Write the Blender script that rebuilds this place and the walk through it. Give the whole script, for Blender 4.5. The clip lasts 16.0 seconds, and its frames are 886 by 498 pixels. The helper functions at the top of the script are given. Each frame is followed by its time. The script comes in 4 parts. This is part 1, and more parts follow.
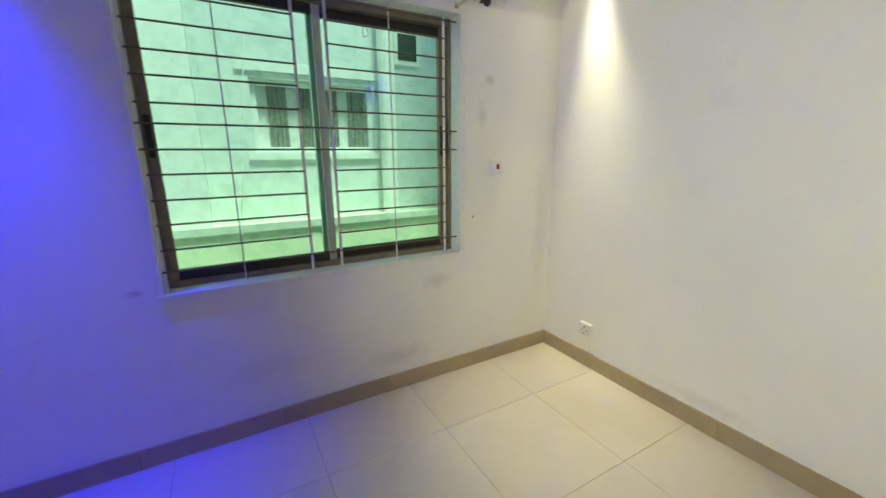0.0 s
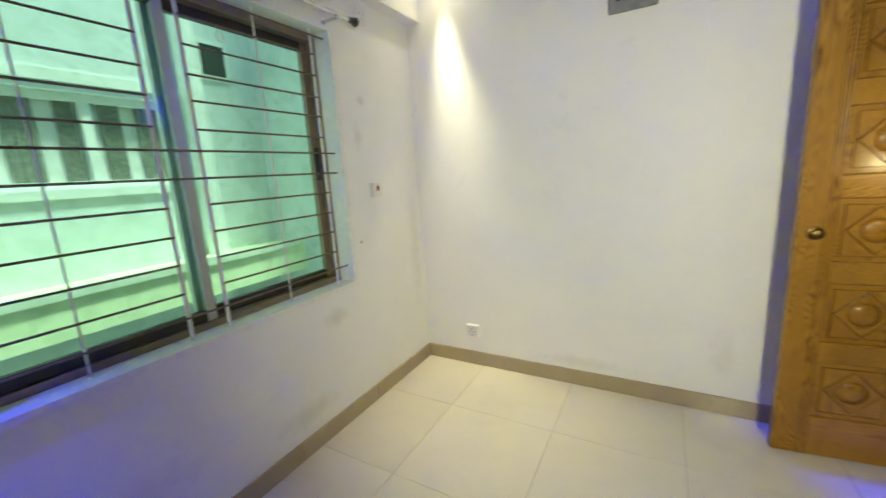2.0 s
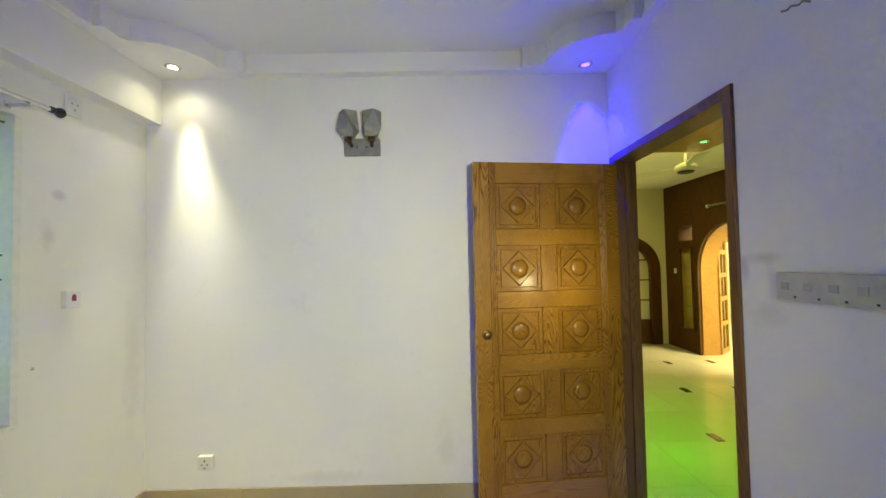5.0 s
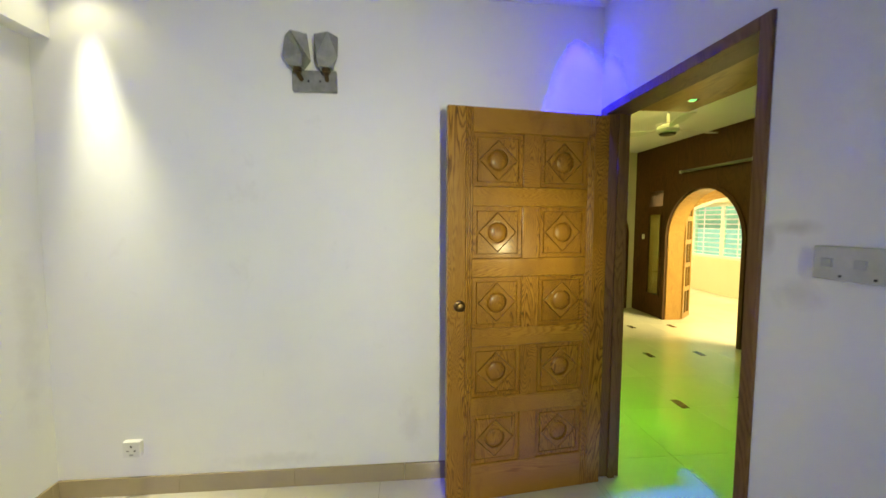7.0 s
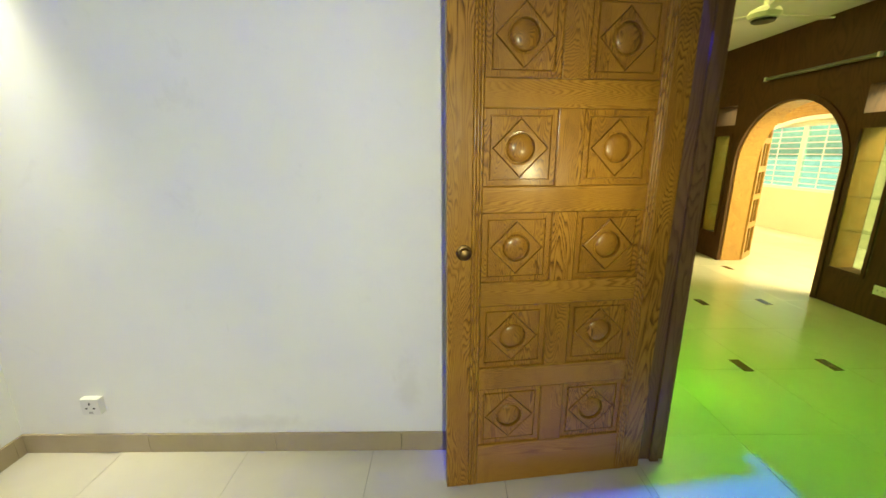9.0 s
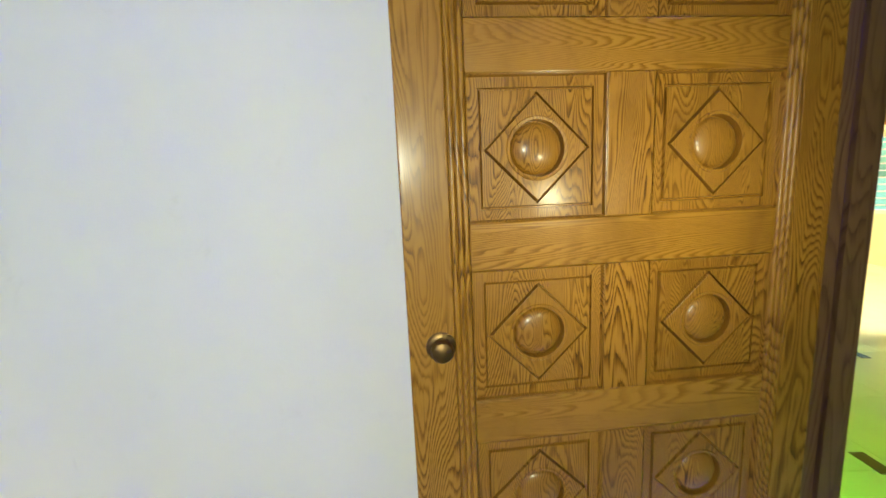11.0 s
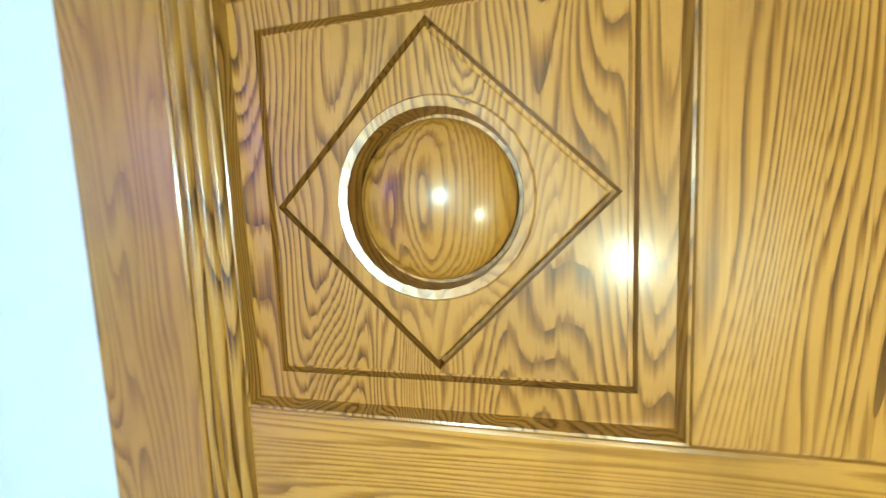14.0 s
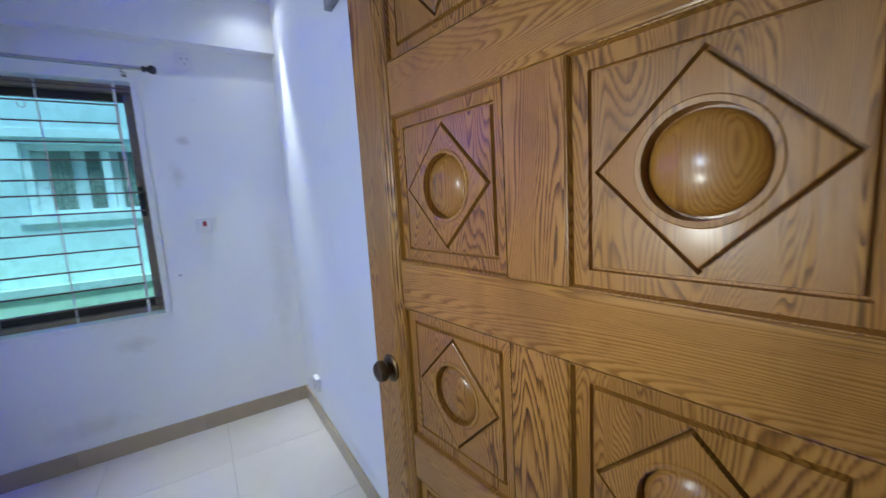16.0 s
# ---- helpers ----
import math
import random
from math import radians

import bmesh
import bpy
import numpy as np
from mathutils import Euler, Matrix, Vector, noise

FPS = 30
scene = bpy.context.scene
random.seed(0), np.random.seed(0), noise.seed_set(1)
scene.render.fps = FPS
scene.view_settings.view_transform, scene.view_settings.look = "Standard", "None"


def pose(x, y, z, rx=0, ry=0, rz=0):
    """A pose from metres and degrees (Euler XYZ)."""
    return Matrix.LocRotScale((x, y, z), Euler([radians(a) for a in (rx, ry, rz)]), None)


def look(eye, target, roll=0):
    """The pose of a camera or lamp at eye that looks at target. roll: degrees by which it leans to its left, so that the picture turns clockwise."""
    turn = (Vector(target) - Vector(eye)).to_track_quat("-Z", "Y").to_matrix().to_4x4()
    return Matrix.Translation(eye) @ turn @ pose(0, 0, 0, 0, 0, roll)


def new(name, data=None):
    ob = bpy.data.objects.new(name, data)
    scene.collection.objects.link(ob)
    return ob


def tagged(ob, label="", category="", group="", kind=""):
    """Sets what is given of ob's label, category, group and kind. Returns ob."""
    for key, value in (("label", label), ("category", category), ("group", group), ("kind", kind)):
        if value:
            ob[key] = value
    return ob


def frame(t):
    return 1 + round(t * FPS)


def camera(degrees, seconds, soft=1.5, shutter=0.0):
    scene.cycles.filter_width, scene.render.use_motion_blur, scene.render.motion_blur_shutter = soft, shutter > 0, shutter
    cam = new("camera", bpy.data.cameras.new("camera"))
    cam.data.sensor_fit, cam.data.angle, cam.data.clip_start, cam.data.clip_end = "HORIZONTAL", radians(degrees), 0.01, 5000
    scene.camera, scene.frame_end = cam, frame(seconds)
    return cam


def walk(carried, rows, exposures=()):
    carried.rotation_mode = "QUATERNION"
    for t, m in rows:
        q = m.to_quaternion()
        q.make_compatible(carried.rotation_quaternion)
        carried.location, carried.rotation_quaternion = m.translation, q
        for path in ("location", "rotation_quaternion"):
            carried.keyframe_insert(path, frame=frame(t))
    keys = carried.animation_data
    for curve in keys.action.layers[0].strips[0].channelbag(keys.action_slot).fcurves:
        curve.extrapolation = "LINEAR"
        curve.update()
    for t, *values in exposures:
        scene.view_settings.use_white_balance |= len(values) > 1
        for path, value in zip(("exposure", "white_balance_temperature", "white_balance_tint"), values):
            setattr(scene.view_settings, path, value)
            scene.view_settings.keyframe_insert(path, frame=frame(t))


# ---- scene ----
cam = camera(97.8, 16.0, shutter=0.5)
PATH = [  # seconds, eye, target, roll
    (0, (0.456, 0.621, 1.418), (1.413, 2.314, 0.95), -0.5),
    (0.5, (0.421, 0.784, 1.429), (1.517, 2.395, 0.978), -4.1),
    (1, (0.36, 0.927, 1.416), (1.608, 2.447, 1.051), -4.8),
    (1.5, (0.194, 1.031, 1.432), (1.664, 2.339, 1.072), -2.5),
    (2, (0.068, 1.091, 1.419), (1.774, 2.061, 1.033), -3.5),
    (2.5, (0.026, 1.102, 1.408), (1.906, 1.724, 1.131), 0.1),
    (3, (0.025, 0.951, 1.383), (1.954, 1.459, 1.241), -0.1),
    (3.5, (0.024, 0.912, 1.46), (1.99, 1.267, 1.364), -0.8),
    (4, (0.018, 0.846, 1.466), (2.01, 1.03, 1.47), -1.2),
    (4.5, (0.021, 0.787, 1.497), (2.02, 0.833, 1.552), -1.0),
    (4.7, (0.015, 0.777, 1.496), (2.013, 0.78, 1.574), -1.1),
    (6.8, (0.271, 0.742, 1.519), (2.262, 0.575, 1.42), 0.0),
    (7, (0.326, 0.766, 1.501), (2.313, 0.586, 1.362), 0.2),
    (7.5, (0.462, 0.779, 1.496), (2.429, 0.583, 1.191), 0.5),
    (8, (0.582, 0.73, 1.471), (2.534, 0.581, 1.063), 0.2),
    (8.5, (0.741, 0.637, 1.443), (2.689, 0.565, 0.998), 0.3),
    (9, (0.868, 0.59, 1.436), (2.808, 0.58, 0.95), -0.2),
    (9.2, (0.937, 0.592, 1.436), (2.873, 0.59, 0.935), -0.2),
    (11.3, (1.607, 0.44, 1.368), (3.591, 0.519, 1.126), -2.2),
    (11.5, (1.65, 0.42, 1.365), (3.637, 0.519, 1.155), -1.7),
    (12, (1.759, 0.383, 1.377), (3.748, 0.489, 1.196), -2.1),
    (12.5, (1.908, 0.376, 1.401), (3.905, 0.325, 1.297), -1.1),
    (13, (2.014, 0.354, 1.421), (4.013, 0.34, 1.366), -1.6),
    (13.5, (2.057, 0.306, 1.431), (4.039, 0.514, 1.267), -2.8),
    (14, (2.084, 0.217, 1.443), (3.948, 0.915, 1.242), -2.4),
    (14.5, (2.055, 0.13, 1.447), (3.673, 1.294, 1.26), -2.2),
    (15, (2.025, 0.05, 1.439), (3.413, 1.48, 1.273), -3.5),
    (15.5, (1.969, -0.102, 1.428), (3.204, 1.453, 1.189), -2.1),
    (16, (1.947, -0.242, 1.432), (3.003, 1.435, 1.165), -3.3),
]
EXPOSURES = [  # seconds, stops, kelvin, tint
    (0.0, -0.1, 7000, 7), (1.0, 0.1, 7000, 6), (2.5, 0.0, 7000, 4), (4.5, 0.0, 6900, 3), (7.0, 0.05, 6800, 3), (9.2, 0.15, 6500, 2), (11.3, 0.3, 6000, 6), (12.5, 0.7, 5700, 4), (13.0, 0.85, 5200, 0),
    (13.5, 1.0, 4800, -4), (14.0, 0.95, 4500, -6), (14.5, 0.65, 4400, 0), (15.0, 0.2, 4450, 10), (15.5, -0.15, 4550, 17), (16.0, -0.35, 4600, 24)]
walk(cam, [(t, look(eye, target, roll)) for t, eye, target, roll in PATH], EXPOSURES)

# ---- plan ----
XE, XW, YN, YS = 2.50, -0.65, 2.65, -0.34       # faces of the small room's walls
YH = -0.46                                       # hall side of the door wall
YP = -3.17                                       # hall face of the timber partition
CEIL, SOFFIT = 2.84, 2.71
WX0, WX1, WZ0, WZ1 = 0.155, 1.742, 0.813, 2.185    # window opening
DX0, DX1, DZ = 1.438, 2.495, 2.145                # door opening with its frame

# ---- world, lamps ----
world = bpy.data.worlds.new("sky")
scene.world = world
world.use_nodes = True
wn = world.node_tree.nodes
sky = wn.new("ShaderNodeTexSky")
sky.sky_type, sky.sun_disc, sky.sun_elevation, sky.sun_rotation = "NISHITA", False, radians(67), radians(200)
world.node_tree.links.new(sky.outputs[0], wn["Background"].inputs[0])
wn["Background"].inputs[1].default_value = 0.15


def lamp(name, kind, place, target, energy, colour, **more):
    data = bpy.data.lights.new(name, kind)
    data.energy, data.color = energy, colour
    for key, value in more.items():
        if key == "size":
            if kind == "AREA":
                data.size = value
            else:
                data.shadow_soft_size = value
        elif key == "size_y":
            data.shape, data.size_y = "RECTANGLE", value
        elif key == "cone":
            data.spot_size = radians(value)
        elif key == "blend":
            data.spot_blend = value
    ob = new(name, data)
    ob.matrix_world = look(place, target)
    return ob


sun = lamp("sun", "SUN", (0, 0, 20), (-0.55, 2.0, 15.0), 4.8, (1.0, 0.95, 0.88))
sun.data.angle = radians(10)
# recessed spots in the corners of the small room
SPOT_NE, SPOT_SE, SPOT_NW = (2.34, 2.37), (2.385, -0.16), (-0.47, 2.37)
BLUE = (0.0008, 0.0, 1.0)
lamp("lamp_warm_spot", "SPOT", (2.365, SPOT_NE[1], 2.69), (2.50, 2.34, 1.80), 95, (1.0, 0.96, 0.76), size=0.05, cone=30, blend=1.0)
lamp("lamp_warm_spill", "SPOT", (*SPOT_NE, 2.69), (2.28, 2.26, 0), 5, (1.0, 0.92, 0.62), size=0.02, cone=145, blend=1.0)
lamp("lamp_warm_pool", "SPOT", (*SPOT_NE, 2.69), (2.10, 2.05, 0), 130, (1.0, 0.92, 0.58), size=0.015, cone=46, blend=1.0)
lamp("lamp_blue_spot", "SPOT", (*SPOT_SE, 2.69), (2.45, -0.235, 2.1), 400, BLUE, size=0.012, cone=52, blend=0.5)
lamp("lamp_blue_spill", "SPOT", (*SPOT_SE, 2.69), (2.20, -0.30, 0), 25, BLUE, size=0.02, cone=56, blend=1.0)
lamp("lamp_blue_spot", "SPOT", (*SPOT_NW, 2.69), (-0.50, 2.60, 1.2), 500, BLUE, size=0.02, cone=66, blend=1.0)
# the torch that is carried about: one place in the west half of the room, one close to the door
lamp("lamp_torch", "SPOT", (-0.30, 0.38, 1.62), (2.4, 1.30, 1.05), 172, (1.0, 0.985, 0.70), size=0.06, cone=99, blend=1.0)
lamp("lamp_torch", "SPOT", (1.82, 0.02, 1.34), (2.3, 0.10, 1.36), 7.4, (1.0, 0.87, 0.48), size=0.02, cone=106, blend=1.0)
# hall
lamp("lamp_green_spot", "SPOT", (2.98, -1.05, 2.54), (3.0, -1.1, 0), 230, (0.20, 1.0, 0.02), size=0.25, cone=125, blend=1.0)
# unseen area lamp added to fill the hall with yellow light
lamp("lamp_hall_fill", "AREA", (4.9, -1.5, 2.66), (4.9, -1.5, 0), 17, (1.0, 0.86, 0.24), size=2.0)
# two unseen area lamps added for the far room's warm brightness
lamp("lamp_far_room_fill", "AREA", (4.2, -4.6, 2.64), (5.2, -4.6, 0), 430, (1.0, 0.88, 0.42), size=1.4)
lamp("lamp_far_room_fill", "AREA", (8.2, -4.4, 2.64), (7.8, -4.6, 0), 80, (1.0, 0.88, 0.42), size=1.4)


# ---- materials ----
def material(name, rough=0.5, metal=0.0):
    m = bpy.data.materials.new(name)
    m.use_nodes = True
    b = m.node_tree.nodes["Principled BSDF"]
    b.inputs["Roughness"].default_value, b.inputs["Metallic"].default_value = rough, metal
    return m, m.node_tree, b


def noise_node(tree, vec, scale, detail=4.0, rough=0.55, distort=0.0):
    n = tree.nodes.new("ShaderNodeTexNoise")
    n.inputs["Scale"].default_value, n.inputs["Detail"].default_value = scale, detail
    n.inputs["Roughness"].default_value, n.inputs["Distortion"].default_value = rough, distort
    tree.links.new(vec, n.inputs["Vector"])
    return n.outputs["Fac"]


def ramp(tree, fac, stops):
    n = tree.nodes.new("ShaderNodeValToRGB")
    el = n.color_ramp.elements
    while len(el) < len(stops):
        el.new(0.5)
    for e, (p, c) in zip(el, stops):
        e.position, e.color = p, (*c, 1)
    tree.links.new(fac, n.inputs[0])
    return n.outputs[0]


def mathn(tree, op, a, b=0.0, c=None):
    n = tree.nodes.new("ShaderNodeMath")
    n.operation = op
    for k, v in enumerate((a, b, c)):
        if v is None:
            continue
        if isinstance(v, (int, float)):
            n.inputs[k].default_value = v
        else:
            tree.links.new(v, n.inputs[k])
    return n.outputs[0]


def mixc(tree, fac, a, b, mode="MIX"):
    n = tree.nodes.new("ShaderNodeMixRGB")
    n.blend_type = mode
    for k, v in enumerate((fac, a, b)):
        if isinstance(v, (int, float)):
            n.inputs[k].default_value = v
        elif isinstance(v, tuple):
            n.inputs[k].default_value = (*v, 1)
        else:
            tree.links.new(v, n.inputs[k])
    return n.outputs[0]


def coords(tree, kind="Object"):
    return tree.nodes.new("ShaderNodeTexCoord").outputs[kind]


def world_coords(tree):
    return tree.nodes.new("ShaderNodeNewGeometry").outputs["Position"]


def mapping(tree, vec, scale=(1, 1, 1), place=(0, 0, 0)):
    n = tree.nodes.new("ShaderNodeMapping")
    n.inputs["Scale"].default_value, n.inputs["Location"].default_value = scale, place
    tree.links.new(vec, n.inputs["Vector"])
    return n.outputs[0]


def bump(tree, bsdf, height, strength=0.2, dist=0.01):
    n = tree.nodes.new("ShaderNodeBump")
    n.inputs["Strength"].default_value, n.inputs["Distance"].default_value = strength, dist
    tree.links.new(height, n.inputs["Height"])
    tree.links.new(n.outputs[0], bsdf.inputs["Normal"])


def painted(name, colour, stain, rough=0.6, relief=0.08, smudges=()):
    """Painted plaster: roller grain, faint scuffs and stains, hand smudges and darker patches (place, radii, strength).
    """
    m, t, b = material(name, rough)
    p = world_coords(t)
    big = ramp(t, noise_node(t, p, 1.7, 5, 0.6), [(0.38, (0, 0, 0)), (0.75, (1, 1, 1))])
    dirt = ramp(t, noise_node(t, p, 7.0, 6, 0.65, 0.6), [(0.62, (0, 0, 0)), (0.80, (1, 1, 1))])
    c = mixc(t, mathn(t, "MULTIPLY", big, 0.25), colour, stain)
    c = mixc(t, mathn(t, "MULTIPLY", dirt, 0.35), c, stain)
    scuff = ramp(t, noise_node(t, p, 4.2, 7, 0.75, 1.6), [(0.66, (0, 0, 0)), (0.74, (1, 1, 1))])
    c = mixc(t, mathn(t, "MULTIPLY", scuff, 0.22), c, tuple(v * 0.6 for v in stain))
    ragged = noise_node(t, p, 11.0, 5, 0.6, 0.5)
    for (x, y, z), (rx, rz), strength in smudges:
        off = mapping(t, p, (1 / rx, 1 / rx, 1 / rz), (-x / rx, -y / rx, -z / rz))
        n = t.nodes.new("ShaderNodeVectorMath")
        n.operation = "LENGTH"
        t.links.new(off, n.inputs[0])
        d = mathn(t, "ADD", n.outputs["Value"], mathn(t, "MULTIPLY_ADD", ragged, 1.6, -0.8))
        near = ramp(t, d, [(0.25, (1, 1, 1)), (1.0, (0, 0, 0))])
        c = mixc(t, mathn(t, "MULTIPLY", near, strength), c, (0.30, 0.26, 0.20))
    t.links.new(c, b.inputs["Base Color"])
    bump(t, b, noise_node(t, p, 160, 3), relief, 0.004)
    return m


def plain(name, colour, rough=0.5, metal=0.0, vary=0.12, scale=25):
    m, t, b = material(name, rough, metal)
    p = coords(t)
    dark = tuple(v * (1 - 2 * vary) for v in colour)
    c = mixc(t, noise_node(t, p, scale, 5), dark, colour)
    t.links.new(c, b.inputs["Base Color"])
    r = mathn(t, "MULTIPLY_ADD", noise_node(t, p, scale * 2.3, 3), 0.2, max(rough - 0.1, 0.02))
    t.links.new(r, b.inputs["Roughness"])
    return m


def timber(name, pale, mid, dark, along="z", rough=0.32, rings=34.0, coat=0.3, bold=0.7, across=0.0, wave=1.0):
    """Plain-sawn timber: growth rings cut by the surface, stretched along the grain, with fine pores."""
    m, t, b = material(name, rough)
    info = t.nodes.new("ShaderNodeObjectInfo")
    shift = mathn(t, "MULTIPLY", info.outputs["Random"], 37.0)
    comb = t.nodes.new("ShaderNodeCombineXYZ")
    for k in range(3):
        t.links.new(shift, comb.inputs[k])
    add = t.nodes.new("ShaderNodeVectorMath")
    add.operation = "ADD"
    t.links.new(coords(t), add.inputs[0])
    t.links.new(comb.outputs[0], add.inputs[1])
    p = add.outputs[0]
    stretch = {"z": (4.2, 4.2, 0.8), "x": (0.38, 4.6, 4.6)}[along]
    fine = {"z": (330, 330, 7), "x": (7, 330, 330)}[along]
    wob = noise_node(t, mapping(t, p, stretch), wave, 3.0, 0.4, 0.35)
    sep = t.nodes.new("ShaderNodeSeparateXYZ")
    t.links.new(p, sep.inputs[0])
    depth = mathn(t, "MULTIPLY", sep.outputs[1], 1.2)
    side = mathn(t, "MULTIPLY", sep.outputs[0 if along == "z" else 2], across)
    v = mathn(t, "MULTIPLY", mathn(t, "ADD", mathn(t, "ADD", wob, depth), side), rings)
    saw = mathn(t, "FRACT", v)
    pores = noise_node(t, mapping(t, p, fine), 1.0, 3, 0.6)
    pat = mathn(t, "ADD", saw, mathn(t, "MULTIPLY", mathn(t, "SUBTRACT", pores, 0.5), 1.1))
    c = ramp(t, pat, [(0.0, tuple((1 - bold) * u + bold * v for u, v in zip(mid, dark))), (0.20, mid), (0.48, pale), (0.85, pale), (1.0, mid)])
    calm = ramp(t, noise_node(t, mapping(t, p, (5.0, 5.0, 2.6)), 1.0, 2), [(0.40, (0, 0, 0)), (0.62, (1, 1, 1))])
    c = mixc(t, mathn(t, "MULTIPLY", calm, 0.55), c, tuple(0.72 * u + 0.28 * v for u, v in zip(pale, mid)))
    tone = noise_node(t, mapping(t, p, (2.2, 2.2, 2.2)), 1.0, 3)
    c = mixc(t, mathn(t, "MULTIPLY", ramp(t, tone, [(0.35, (0, 0, 0)), (0.75, (1, 1, 1))]), 0.45), c, mid)
    blot = ramp(t, noise_node(t, mapping(t, p, (7, 7, 3.5)), 1.0, 5, 0.6, 0.6), [(0.52, (0, 0, 0)), (0.78, (1, 1, 1))])
    c = mixc(t, mathn(t, "MULTIPLY", blot, 0.40), c, dark)
    streak = ramp(t, pores, [(0.60, (0, 0, 0)), (0.74, (1, 1, 1))])
    c = mixc(t, mathn(t, "MULTIPLY", streak, 0.35), c, dark)
    t.links.new(c, b.inputs["Base Color"])
    b.inputs["Specular IOR Level"].default_value = 0.25
    b.inputs["Coat Weight"].default_value, b.inputs["Coat Roughness"].default_value = coat, 0.2
    r = mathn(t, "MULTIPLY_ADD", pores, 0.25, rough - 0.1)
    t.links.new(r, b.inputs["Roughness"])
    bump(t, b, pat, 0.12, 0.002)
    return m


def tile_mat(name, colour, second, rough=0.12, vein=0.3):
    m, t, b = material(name, rough)
    info = t.nodes.new("ShaderNodeObjectInfo")
    p = world_coords(t)
    n = ramp(t, noise_node(t, p, 3.5, 7, 0.62, 1.2), [(0.35, (0, 0, 0)), (0.70, (1, 1, 1))])
    speck = ramp(t, noise_node(t, p, 90, 2), [(0.66, (0, 0, 0)), (0.75, (1, 1, 1))])
    c = mixc(t, mathn(t, "MULTIPLY", n, vein), colour, second)
    c = mixc(t, mathn(t, "MULTIPLY", speck, 0.12), c, (0.25, 0.18, 0.10))
    tint = mathn(t, "MULTIPLY_ADD", info.outputs["Random"], 0.10, 0.93)
    hsv = t.nodes.new("ShaderNodeHueSaturation")
    t.links.new(tint, hsv.inputs["Value"])
    t.links.new(c, hsv.inputs["Color"])
    t.links.new(hsv.outputs[0], b.inputs["Base Color"])
    smear = noise_node(t, p, 9, 5, 0.6, 0.8)
    t.links.new(mathn(t, "MULTIPLY_ADD", smear, 0.22, rough - 0.05), b.inputs["Roughness"])
    bump(t, b, noise_node(t, p, 2.5, 2), 0.03, 0.01)
    return m


def glow(name, colour, strength):
    m = bpy.data.materials.new(name)
    m.use_nodes = True
    b = m.node_tree.nodes["Principled BSDF"]
    b.inputs["Base Color"].default_value = (*colour, 1)
    b.inputs["Emission Color"].default_value, b.inputs["Emission Strength"].default_value = (*colour, 1), strength
    return m


def glass(name, tint, rough=0.02, clear=0.85):
    m = bpy.data.materials.new(name)
    m.use_nodes = True
    t = m.node_tree
    t.nodes.clear()
    out, tr = t.nodes.new("ShaderNodeOutputMaterial"), t.nodes.new("ShaderNodeBsdfTransparent")
    gl, mix = t.nodes.new("ShaderNodeBsdfGlossy"), t.nodes.new("ShaderNodeMixShader")
    lw = t.nodes.new("ShaderNodeLayerWeight")
    gloss = mathn(t, "MULTIPLY_ADD", mathn(t, "POWER", lw.outputs["Facing"], 5.0), 0.5, 0.015)
    p = world_coords(t)
    dust = ramp(t, noise_node(t, p, 14, 6, 0.7, 0.5), [(0.45, (1, 1, 1)), (0.85, (0.86, 0.9, 0.86))])
    t.links.new(mixc(t, 1.0, dust, tint, "MULTIPLY"), tr.inputs[0])
    gl.inputs["Roughness"].default_value = rough
    t.links.new(gloss, mix.inputs[0])
    t.links.new(tr.outputs[0], mix.inputs[1])
    t.links.new(gl.outputs[0], mix.inputs[2])
    t.links.new(mix.outputs[0], out.inputs[0])
    return m


SMUDGES_AND_PATCHES = [((0.08, 2.65, 0.85), (0.05, 0.022), 0.55), ((1.34, -0.34, 1.49), (0.10, 0.03), 0.40), ((1.42, -0.34, 1.45), (0.025, 0.06), 0.35), ((1.33, -0.34, 1.30), (0.09, 0.05), 0.25),
           # the tall patch at x 2.40 darkens a band beside the north-east corner
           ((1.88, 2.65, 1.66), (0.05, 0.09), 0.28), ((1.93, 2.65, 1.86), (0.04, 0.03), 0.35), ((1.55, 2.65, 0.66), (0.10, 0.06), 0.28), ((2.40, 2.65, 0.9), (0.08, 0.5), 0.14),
           ((0.55, 2.65, 0.35), (0.25, 0.10), 0.16), ((1.30, 2.65, 0.22), (0.22, 0.08), 0.22), ((2.5, 1.5, 0.16), (0.35, 0.05), 0.18), ((2.5, 0.75, 0.35), (0.07, 0.18), 0.14)]
WALL = painted("wall_paint", (0.79, 0.785, 0.745), (0.62, 0.60, 0.55), smudges=SMUDGES_AND_PATCHES)
CEILING = painted("ceiling_paint", (0.82, 0.81, 0.80), (0.70, 0.69, 0.68), 0.7, 0.04)
HALLWALL = painted("hall_paint", (0.72, 0.68, 0.52), (0.6, 0.54, 0.38))
OAK_V = timber("oak_upright", (0.41, 0.206, 0.027), (0.22, 0.094, 0.006), (0.040, 0.015, 0.003), "z", 0.38, 84, 0.3, 0.85, 0.25)
OAK_H = timber("oak_lying", (0.41, 0.206, 0.027), (0.25, 0.112, 0.007), (0.045, 0.017, 0.003), "x", 0.38, 130, 0.34, 0.3, 2.2)
# panel and mullion oak darkened overall, for patina and for shading in the recesses
OAK_P = timber("oak_panel_darkened", (0.39, 0.193, 0.025), (0.20, 0.084, 0.005), (0.034, 0.013, 0.003), "z", 0.38, 105, 0.3, 0.85, 0.65, 1.3)
DARK_OAK = timber("dark_oak", (0.20, 0.110, 0.040), (0.14, 0.072, 0.026), (0.070, 0.034, 0.013), "z", 0.45, 30, 0.1)
